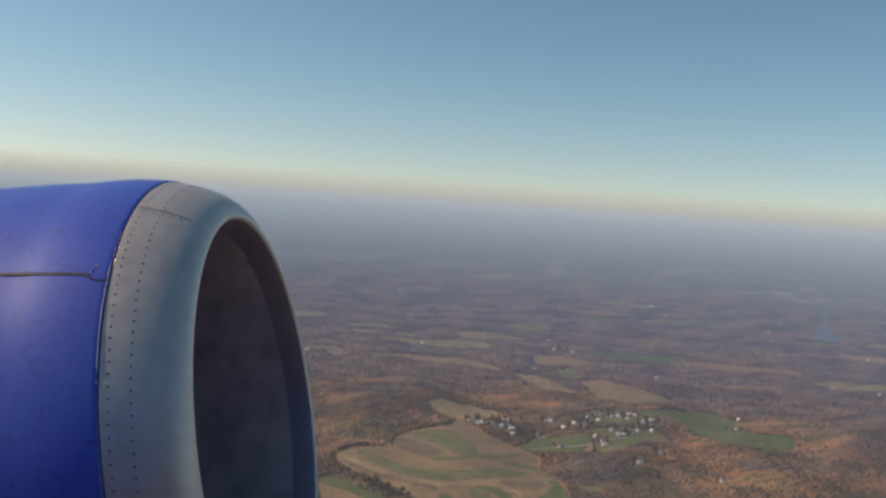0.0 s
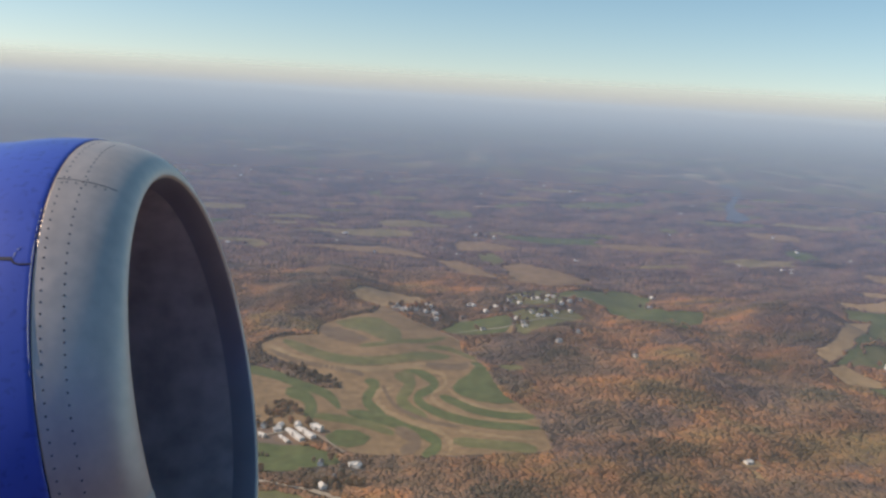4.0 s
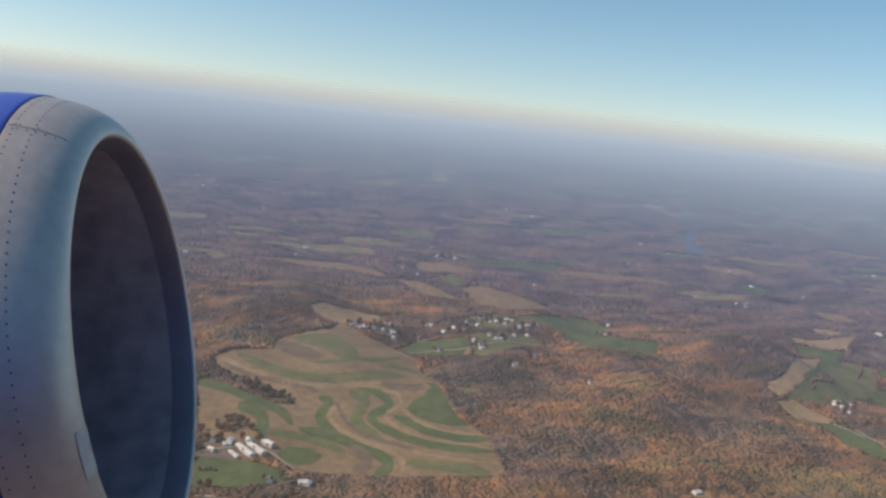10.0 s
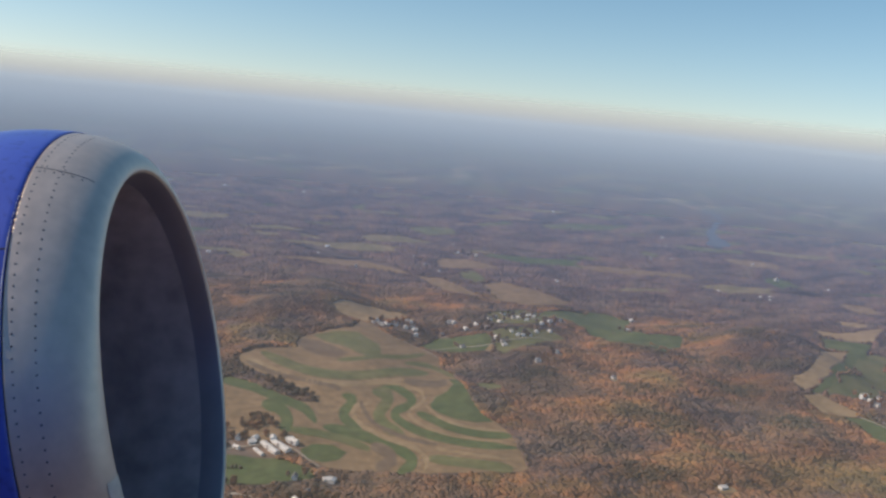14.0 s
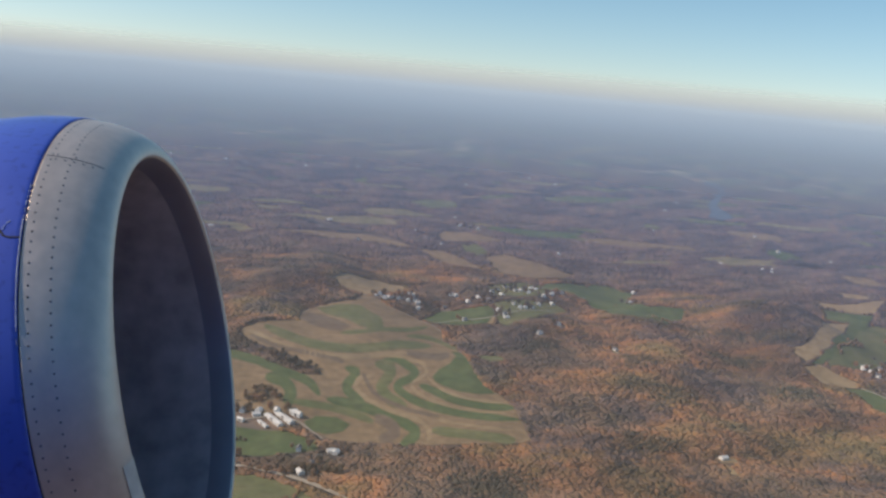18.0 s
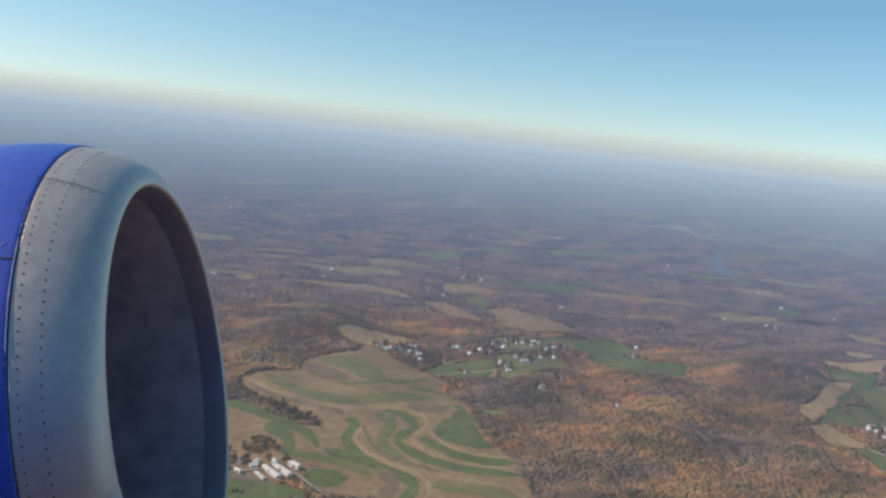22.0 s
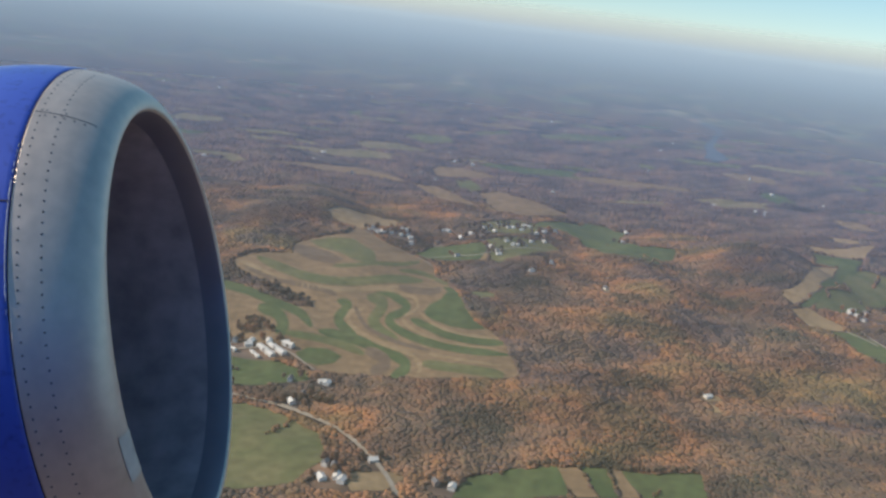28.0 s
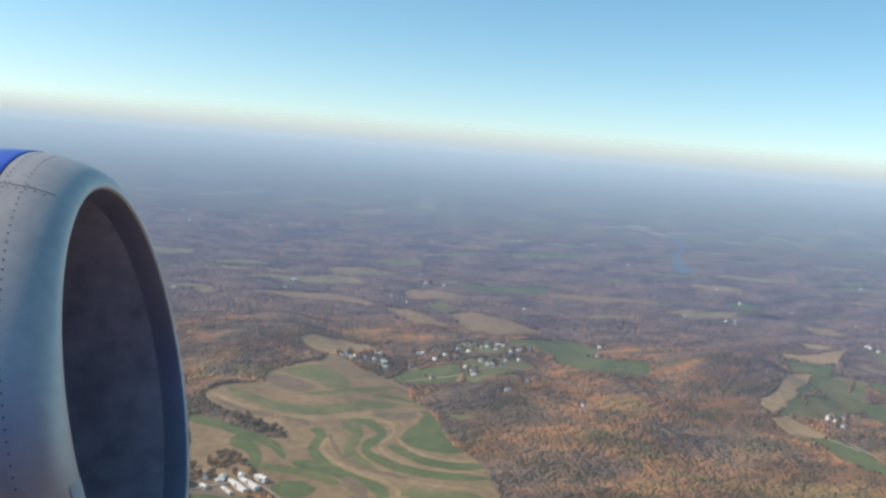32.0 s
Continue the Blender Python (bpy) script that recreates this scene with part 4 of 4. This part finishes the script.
# ---- single trees ----
def tree(mat, label, seed):
    """A tapered trunk with limbs and a crown of many small clumps."""
    rnd = random.Random(seed)
    root = tagged(new("tree"), label, "tree", "trees by the fields and houses")
    bm = bmesh.new()
    bmesh.ops.create_cone(bm, segments=7, radius1=0.32, radius2=0.12, depth=3.4, matrix=Matrix.Translation((0, 0, 1.7)))
    for k in range(4):
        m = Matrix.Translation((0, 0, 2.2 + 0.3 * k)) @ Euler((radians(rnd.uniform(35, 60)), 0, k * 1.7)).to_matrix().to_4x4() @ Matrix.Translation((0, 0, 0.9))
        bmesh.ops.create_cone(bm, segments=5, radius1=0.10, radius2=0.03, depth=1.8, matrix=m)
    part("trunk", bm, BARK, root)
    verts, faces, at = [], [], 0
    for k in range(46):
        v, f = lump_template(seed * 100 + k, 1)
        a, up = rnd.uniform(0, 6.3), rnd.uniform(-1, 1)
        out = 2.0 * math.sqrt(1 - up * up) * rnd.uniform(0.55, 1.05)
        verts.append(v * rnd.uniform(0.45, 0.85) + np.array((math.cos(a) * out, math.sin(a) * out, 4.0 + up * 2.0)))
        faces.append(f + at)
        at += len(v)
    crown = new("crown", from_arrays("crown", np.concatenate(verts), np.concatenate(faces), mat))
    crown.parent = root
    return root


rnd = random.Random(3)
kinds = [tree(EVERGREEN_AND_SHADED, "dark evergreen tree in a pasture grove", 1), tree(WOOD, "brown autumn tree beside a house", 2), tree(WOOD, "russet autumn tree with thinning leaves", 3)]
spots = []
for x, y in GROVES:
    spots += [(rnd.choice((0, 0, 1, 2)), x + rnd.gauss(0, 16), y + rnd.gauss(0, 12)) for _ in range(11)]
for x, y in HOUSES:
    spots += [(rnd.choice((0, 1, 2)), x + rnd.choice((-1, 1)) * rnd.uniform(10, 20), y + rnd.uniform(4, 16)) for _ in range(2)]
for i, (k, x, y) in enumerate(spots):
    first = next((j for j, q in enumerate(spots) if q[0] == k))
    m = Matrix.Translation((x, y, float(terrain(x, y)) + 0.3)) @ Matrix.Rotation(rnd.uniform(0, 6.3), 4, "Z") @ Matrix.Scale(rnd.uniform(1.1, 1.8), 4)
    if i == first:
        kinds[k].matrix_world = m
    else:
        copy_thing(kinds[k], m)


# ---- houses and barns ----
def box(bm, x0, x1, y0, y1, z0, z1):
    m = Matrix.Translation(((x0 + x1) / 2, (y0 + y1) / 2, (z0 + z1) / 2)) @ Matrix.Diagonal((x1 - x0, y1 - y0, z1 - z0, 1))
    bmesh.ops.create_cube(bm, size=1, matrix=m)


def gable(bm, w, d, z, rise, over, thick=0.15):
    """A pitched roof of two thick slopes over a house w wide and d deep."""
    for s in (-1, 1):
        outer = [(-w / 2 - over, s * (d / 2 + over), z - over * 2 * rise / d), (w / 2 + over, s * (d / 2 + over), z - over * 2 * rise / d), (w / 2 + over, 0, z + rise), (-w / 2 - over, 0, z + rise)]
        low = [bm.verts.new(v) for v in outer]
        top = [bm.verts.new((x, y, q + thick)) for x, y, q in outer]
        bm.faces.new(top if s < 0 else top[::-1])
        bm.faces.new(low[::-1] if s < 0 else low)
        for i in range(4):
            bm.faces.new((low[i], low[(i + 1) % 4], top[(i + 1) % 4], top[i]))
    bmesh.ops.recalc_face_normals(bm, faces=bm.faces[:])


def gabled_walls(w, d, z, rise):
    bm = bmesh.new()
    foot = [(-w / 2, -d / 2), (w / 2, -d / 2), (w / 2, d / 2), (-w / 2, d / 2)]
    low = [bm.verts.new((x, y, -0.6)) for x, y in foot]
    top = [bm.verts.new((x, y, z)) for x, y in foot]
    ridge = [bm.verts.new((-w / 2, 0, z + rise)), bm.verts.new((w / 2, 0, z + rise))]
    bm.faces.new((low[0], low[1], top[1], top[0]))
    bm.faces.new((low[2], low[3], top[3], top[2]))
    bm.faces.new((low[1], low[2], top[2], ridge[1], top[1]))
    bm.faces.new((low[3], low[0], top[0], ridge[0], top[3]))
    bm.faces.new(low[::-1])
    bmesh.ops.recalc_face_normals(bm, faces=bm.faces[:])
    return bm


def house(label, w, d, z, rise, wall, cover, openings):
    root = tagged(new("house"), label, "house", "houses of the village and farms")
    part("wall", gabled_walls(w, d, z, rise), wall, root)
    bm = bmesh.new()
    gable(bm, w, d, z, rise, 0.25)
    roof = part("roof", bm, cover, root)
    bm = bmesh.new()
    box(bm, w * 0.2, w * 0.2 + 0.5, -0.25, 0.25, z + rise * 0.5, z + rise + 0.8)
    part("chimney", bm, BRICK, roof)
    bm = bmesh.new()
    box(bm, -0.4, 0.4, -d / 2 - 0.04, -d / 2 + 0.04, 0, 1.7)
    part("door", bm, DOOR, root)
    for k in range(openings):
        x = -w / 2 + (k + 0.7) * w / (openings + 0.4)
        if abs(x) < 0.8:
            continue
        bm = bmesh.new()
        box(bm, x - 0.35, x + 0.35, -d / 2 - 0.04, -d / 2 + 0.04, 0.8, 1.8)
        part("window", bm, PANE, root)
    return root


def barn(label, w, d, z, rise, wall, cover):
    root = tagged(new("barn"), label, "barn", "barns and sheds")
    part("wall", gabled_walls(w, d, z, rise), wall, root)
    bm = bmesh.new()
    gable(bm, w, d, z, rise, 0.4)
    part("roof", bm, cover, root)
    bm = bmesh.new()
    box(bm, -1.3, 1.3, -d / 2 - 0.05, -d / 2 + 0.05, 0, 2.6)
    part("sliding_door", bm, DOOR, root)
    return root


homes = [house("small white house with a grey shingle roof", 6.0, 4.4, 3.0, 1.6, SIDING, SLATE, 3),
         house("low white house with a pale metal roof", 7.0, 5.6, 2.0, 1.5, SIDING, TIN, 4),
         house("tan brick house with a grey shingle roof", 5.6, 4.4, 3.0, 1.6, BRICK, SLATE, 3)]
sheds = [barn("white farm barn with a pale metal roof", 9.5, 5.0, 3.4, 1.7, SIDING, TIN),
         barn("long pale livestock shed with a metal roof", 19.0, 4.0, 1.5, 0.7, SIDING, TIN)]
sites = []
for x, y in HOUSES:
    sites.append((homes, (0, 1, 1, 1, 1, 2)[rnd.randrange(6)], x, y, rnd.choice((1.2, 1.45, 1.7, 1.95, 0.3)), 1.45))
for x, y in SCATTERED:
    wx, wy, k = (float(v) for v in drawn_in(x, y))
    sites.append((homes, (0, 1, 1)[rnd.randrange(3)], wx, wy, rnd.choice((1.2, 1.6, 0.6)), 1.7 * k))
for x, y in BARNS:
    sites.append((sheds, 0, x, y, rnd.choice((-0.6, 0.3)), 1.45))
for x, y, turn in SHEDS:
    sites.append((sheds, 1, x, y, turn, 1.7))
for group, k, x, y, turn, size in sites:
    m = Matrix.Translation((x, y, float(terrain(x, y)) + 0.9)) @ Matrix.Rotation(turn, 4, "Z") @ Matrix.Scale(size, 4)
    if group[k].location.length > 0:
        copy_thing(group[k], m)
    else:
        group[k].matrix_world = m


# ---- jet engine ----
TILT, TOE = radians(12.26), radians(-0.5)     # the nose points up in the climb
ENGINE = RIG @ Matrix.Rotation(TOE, 4, "Z") @ Matrix.Rotation(-TILT, 4, "Y")
RIM, OUTER, NOSE, THROAT, DEEP, JOIN = 0.80, 0.997, 0.488, 0.752, 0.359, 0.211

lip_metal, n, l, s = material("satin_aluminium", 0.42, 0.5)
spot = n.new("ShaderNodeTexCoord").outputs["Object"]
streak = grain(n, l, spot, 2.2, 5.0, (6, 1, 1))
dust = grain(n, l, spot, 22.0, 4.0)
l.new(blend(n, l, 1.0, ramp(n, l, streak, (0.3, (0.68, 0.58, 0.50)), (0.7, (0.75, 0.65, 0.565))), ramp(n, l, dust, (0.25, (0.86, 0.86, 0.86)), (0.7, (1, 1, 1))), "MULTIPLY"), s.inputs["Base Color"])
l.new(ramp(n, l, dust, (0.3, (0.38, 0.38, 0.38)), (0.7, (0.48, 0.48, 0.48))), s.inputs["Roughness"])
relief(n, l, s, dust, 0.05, 0.002)

# lip metal with the inlet's dark reflection put into its colour
shaded_lip_metal, n, l, s = material("shaded_polished_metal", 0.46, 0.35)
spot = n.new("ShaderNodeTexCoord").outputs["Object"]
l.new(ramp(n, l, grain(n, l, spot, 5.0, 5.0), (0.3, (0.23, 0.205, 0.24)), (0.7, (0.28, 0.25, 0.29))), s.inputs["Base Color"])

blue_paint, n, l, s = material("blue_gloss_paint", 0.46, 0.0, 0.22)
spot = n.new("ShaderNodeTexCoord").outputs["Object"]
dull = grain(n, l, spot, 3.0, 5.0)
soot = grain(n, l, spot, 40.0, 3.0)
l.new(blend(n, l, 1.0, ramp(n, l, dull, (0.3, (0.042, 0.092, 0.47)), (0.7, (0.060, 0.122, 0.56))), ramp(n, l, soot, (0.28, (0.7, 0.7, 0.72)), (0.45, (1, 1, 1))), "MULTIPLY"), s.inputs["Base Color"])
relief(n, l, s, dull, 0.05, 0.01)
liner = two_tone("dark_acoustic_liner", (0.41, 0.34, 0.36), (0.47, 0.395, 0.41), 2.0, 9.0, 0.5, 0.02, 0.002)
sealant = two_tone("dark_sealant", (0.02, 0.02, 0.03), (0.045, 0.045, 0.055), 8.0, 60.0, 0.6, 0.1, 0.001)
grey_paint = two_tone("grey_cowl_paint", (0.13, 0.14, 0.17), (0.18, 0.19, 0.22), 2.0, 30.0, 0.4, 0.05, 0.002)
bare = two_tone("bare_worn_edge", (0.62, 0.62, 0.60), (0.85, 0.85, 0.83), 12.0, 80.0, 0.35, 0.1, 0.001)
plate = two_tone("pale_plate_metal", (0.60, 0.56, 0.50), (0.68, 0.64, 0.57), 3.0, 14.0, 0.4, 0.03, 0.001)
steel = two_tone("dark_rivet_steel", (0.10, 0.10, 0.11), (0.17, 0.17, 0.18), 12.0, 90.0, 0.4, 0.1, 0.001)


def skin(x):
    """Radius of the outer skin x metres ahead of the rim (behind it, x is negative)."""
    if x > -NOSE:
        return RIM + (OUTER - RIM) * math.sqrt(max(0.0, 1 - ((x + NOSE) / NOSE) ** 2))
    return OUTER + 0.07 * (1 - math.exp((x + NOSE) / 0.6))


def turned(name, outline, mat, parent, label="", a0=0.0, a1=360.0, steps=160):
    """A shell turned round the engine's axis from (x, radius) pairs, between two angles; 90 is up, 180 is towards the cabin."""
    bm = bmesh.new()
    closed = a1 - a0 >= 360
    count = steps if closed else steps + 1
    rows = []
    for x, r in outline:
        rows.append([bm.verts.new((x, r * math.cos(a), r * math.sin(a))) for a in (radians(a0 + (a1 - a0) * k / steps) for k in range(count))])
    for p, q in zip(rows, rows[1:]):
        for k in range(steps):
            j = (k + 1) % count
            bm.faces.new((p[k], p[j], q[j], q[k]))
    return part(name, bm, mat, parent, label, smooth=True)


def at(x, deg, rise=0.0):
    r = skin(x) + rise
    return Vector((x, r * math.cos(radians(deg)), r * math.sin(radians(deg))))


def skin_pose(x, deg, rise=0.0):
    """A pose on the skin whose z points outwards and whose x runs forward."""
    slope = (skin(x + 0.004) - skin(x - 0.004)) / 0.008
    radial = Vector((0, math.cos(radians(deg)), math.sin(radians(deg))))
    along = (Vector((1, 0, 0)) + radial * slope).normalized()
    side = radial.cross(along).normalized()
    out = along.cross(side)
    if out.dot(radial) < 0:
        out, side = -out, -side
    return Matrix.Translation(at(x, deg, rise)) @ Matrix((along, side, out)).transposed().to_4x4()


engine = tagged(new("jet_engine"), "blue-painted airliner engine nacelle with a bare aluminium inlet lip", "jet engine")
arc = [math.pi / 2 * k / 28 for k in range(29)]
inner_side = [(-DEEP + DEEP * math.sin(a), RIM - (RIM - THROAT) * math.cos(a)) for a in arc]
outer_side = [(-NOSE + NOSE * math.cos(a), RIM + (OUTER - RIM) * math.sin(a)) for a in arc]
outer_side = [q for q in outer_side if q[0] > -JOIN] + [(-JOIN, skin(-JOIN))]
lip = turned("inlet_lip", inner_side[24:] + outer_side[1:] + [(-JOIN, skin(-JOIN) - 0.03)], lip_metal, engine, "bare satin aluminium inlet lip with rivet rows")
turned("inner_lip", inner_side[14:25], shaded_lip_metal, engine, "polished inner face of the lip, darkened for the inlet it mirrors")
turned("inlet_barrel", [(-1.85, THROAT + 0.01)] + [(-1.7 + 0.13 * k, THROAT) for k in range(10)] + [(q[0], q[1]) for q in inner_side[:15]], liner, engine, "dark acoustic liner inside the inlet")
turned("fan_face", [(-1.84, THROAT + 0.01), (-1.84, 0.24), (-1.7, 0.2), (-1.56, 0.1), (-1.50, 0.005)], liner, engine, "dark fan face deep in the inlet")
back = [(-JOIN - 0.002, skin(-JOIN) - 0.03), (-JOIN - 0.002, skin(-JOIN) + 0.001), (-JOIN - 0.01, skin(-JOIN - 0.01) + 0.004)] + [(-x, skin(-x) + 0.004) for x in [0.23 + 0.04 * k for k in range(60)]] + [(-2.7, 1.03), (-3.0, 0.99), (-3.1, 0.6)]
turned("fan_cowl", back, blue_paint, engine, "glossy blue painted fan cowl", -6, 130.0, 70)
turned("inlet_cowl", back, blue_paint, engine, "glossy blue painted lower side cowl", 130.0, 187.8, 48)
turned("lower_cowl", back, grey_paint, engine, "dark grey lower cowl", 188.0, 353.8, 84)
turned("sealant_line", [(-JOIN - 0.003, skin(-JOIN) - 0.01), (-JOIN - 0.0015, skin(-JOIN) + 0.001), (-JOIN + 0.001, skin(-JOIN + 0.001) + 0.0008)], sealant, engine, "thin dark sealant line behind the lip")


def strip(name, places, width, mat, parent, label="", rise=0.004):
    """A thin raised strip over a line of (x, angle) places on the skin."""
    bm = bmesh.new()
    rows = []
    for i, (x, d) in enumerate(places):
        a, b = at(*places[max(i - 1, 0)]), at(*places[min(i + 1, len(places) - 1)])
        m = skin_pose(x, d, rise)
        out = m.to_3x3().col[2]
        s = (b - a).cross(out).normalized() * width / 2
        rows.append([bm.verts.new(m.translation + v) for v in (-s, s)] + [bm.verts.new(m.translation + v - out * 0.006) for v in (s * 1.2, -s * 1.2)])
    for p, q in zip(rows, rows[1:]):
        for k in range(4):
            bm.faces.new((p[k], p[(k + 1) % 4], q[(k + 1) % 4], q[k]))
    for p in (rows[0], rows[-1]):
        bm.faces.new(p)
    bmesh.ops.recalc_face_normals(bm, faces=bm.faces[:])
    return part(name, bm, mat, parent, label, smooth=False)


# butt joint across the lip, cowl split line with its notch, and the worn bright edge
strip("butt_joint", [(-JOIN + 0.006 + 0.018 * k, 110.4) for k in range(10)], 0.003, steel, lip, "fine dark joint across the lip", 0.0012)
strip("split_line", [(-0.268 - 0.09 * k, 131.4 - 0.55 * k) for k in range(26)], 0.011, sealant, engine, "dark split line between cowl panels", 0.0062)
strip("split_line", [(-0.268, 131.4), (-0.262, 132.2), (-0.245, 132.6), (-JOIN - 0.004, 132.6)], 0.005, sealant, engine, "dark notch where the split line meets the lip", 0.0062)
strip("worn_edge", [(-0.264, 131.0), (-0.262, 130.5), (-0.259, 130.1)], 0.0014, bare, engine, "chipped bright arc beside the split line", 0.0062)
strip("worn_edge", [(-0.256, 129.7), (-0.252, 129.4), (-0.248, 129.2)], 0.0011, bare, engine, "chipped bright arc beside the split line", 0.0062)
chips = random.Random(11)
deg = 120.0
while deg < 153:
    strong = 128 < deg < 149
    run = chips.uniform(0.5, 1.6) if deg < 145 else chips.uniform(0.3, 0.9)
    wide = chips.uniform(0.0014, 0.0026) if strong else chips.uniform(0.0006, 0.0015)
    strip("paint_chip", [(-JOIN - 0.0030 - wide * 0.5 - chips.uniform(0.0, 0.0008), deg + run * k / 6) for k in range(7)], wide, bare, engine, "chipped paint edge showing bare metal", 0.0052)
    deg += run + (chips.uniform(-0.05, 0.12) if strong else chips.uniform(0.05, 0.9) if deg < 145 else chips.uniform(0.3, 1.6))

bm = bmesh.new()
bmesh.ops.create_icosphere(bm, subdivisions=1, radius=0.0042)
for v in bm.verts:
    v.co.z *= 0.4
first = part("rivet", bm, steel, lip, "dark countersunk rivet heads")
first.matrix_local = skin_pose(-0.188, 84)
for row, (x, gap) in enumerate(((-0.188, 2.15), (-0.131, 2.15))):
    d = 86.0 + row
    while d < 186:
        o = first.copy()
        scene.collection.objects.link(o)
        o.parent = lip
        o.matrix_local = skin_pose(x, d)
        d += gap
for k, side in ((0, 109.6), (2, 109.6), (0, 111.4), (1, 111.4), (2, 111.4), (3, 111.4), (4, 111.4)):
    o = first.copy()
    scene.collection.objects.link(o)
    o.parent = lip
    o.matrix_local = skin_pose(-0.175 + 0.026 * k, side)


def inner_plate():
    """A pale repair plate riveted over the lower inside edge of the lip."""
    bm = bmesh.new()
    rows = []
    for k in range(9):
        d = radians(178.8 + 11 * k / 8)
        line = []
        for j in range(10):
            a = math.pi / 2 * (0.72 + 0.28 * j / 9)
            x, r = -DEEP + DEEP * math.sin(a), RIM - (RIM - THROAT) * math.cos(a) - 0.002
            line.append(bm.verts.new((x + 0.002, r * math.cos(d), r * math.sin(d))))
        for j in range(1, 3):
            a = math.pi / 2 * j / 12
            x, r = -NOSE + NOSE * math.cos(a), RIM + (OUTER - RIM) * math.sin(a)
            line.append(bm.verts.new((x + 0.003, (r + 0.001) * math.cos(d), (r + 0.001) * math.sin(d))))
        rows.append(line)
    for p, q in zip(rows, rows[1:]):
        for j in range(len(p) - 1):
            bm.faces.new((p[j], p[j + 1], q[j + 1], q[j]))
    return part("repair_plate", bm, plate, lip, "pale riveted repair plate on the lip", smooth=True)


inner_plate()
engine.matrix_world = ENGINE

# the airliner's own side, unseen behind the windows, added for the polished lip to mirror
# belly red, chosen only to tint what the lip mirrors
mirror_red = two_tone("mirror_red_paint", (0.22, 0.03, 0.025), (0.28, 0.042, 0.035), 1.0, 20.0, 0.35, 0.03, 0.002)
fuselage = tagged(new("fuselage"), "unseen blue airliner fuselage side, belly red for the lip's reflection", "aircraft fuselage", kind="structure")
for name, mat, a0, a1, label in (("upper_skin", blue_paint, -28.0, 190.0, "blue upper fuselage skin"), ("belly_skin", mirror_red, 190.3, 331.7, "fuselage belly skin, red added for the lip's reflection")):
    turned(name, [(-16.0, 0.6), (-12.0, 1.7), (-9.0, 1.88), (9.0, 1.88), (11.5, 1.45), (13.0, 0.5)], mat, fuselage, label, a0, a1, 64)


def slab(name, sections, mat, parent, label=""):
    """A wing-like body through (leading x, trailing x, y, z, thickness) sections."""
    bm = bmesh.new()
    rows = []
    for lead, trail, y, z, thick in sections:
        ring = []
        for u in (0.0, 0.04, 0.15, 0.4, 0.75, 1.0, 0.75, 0.4, 0.15, 0.04):
            rise = thick * 0.5 * math.sqrt(u) * (1 - u) * 2.6 * (1 if len(ring) <= 5 else -0.7)
            ring.append(bm.verts.new((lead + (trail - lead) * u, y, z + rise)))
        rows.append(ring)
    for p, q in zip(rows, rows[1:]):
        for k in range(10):
            bm.faces.new((p[k], p[(k + 1) % 10], q[(k + 1) % 10], q[k]))
    bm.faces.new(rows[0])
    bm.faces.new(rows[-1][::-1])
    bmesh.ops.recalc_face_normals(bm, faces=bm.faces[:])
    return part(name, bm, mat, parent, label, smooth=True)


# unseen bulge, added so the lower lip mirrors something dark and red
fairing = turned("belly_fairing", [(-10.0, 0.3), (-8.5, 1.2), (-6.0, 1.6), (3.0, 1.64), (7.0, 1.5), (9.5, 0.4)], mirror_red, fuselage, "unseen red fairing under the wing root, added for the lip's reflection", 0.0, 360.0, 64)
fairing.location = (0, 0, -1.25)

# wing and pylon, aft of the window's view, carry the engine
slab("wing", [(-1.9, -9.6, 0.9, -1.0, 0.8), (-4.3, -9.3, 5.4, -0.55, 0.55), (-9.6, -11.4, 16.0, 0.4, 0.25)], grey_paint, fuselage, "grey swept wing")
bm = bmesh.new()
for x0, x1, z0, z1 in ((-3.0, -2.2, 0.85, 1.05), (-5.2, -3.0, 0.2, 1.0)):
    box(bm, x0, x1, -0.14, 0.14, z0, z1)
bmesh.ops.bevel(bm, geom=bm.edges[:], offset=0.06, segments=2, affect="EDGES")
part("pylon", bm, blue_paint, engine, "blue pylon joining the nacelle to the wing", smooth=True)
fuselage.matrix_world = RIG @ Matrix.Translation((0.4, -5.42, 0.8)) @ Matrix.Rotation(-TILT, 4, "Y")
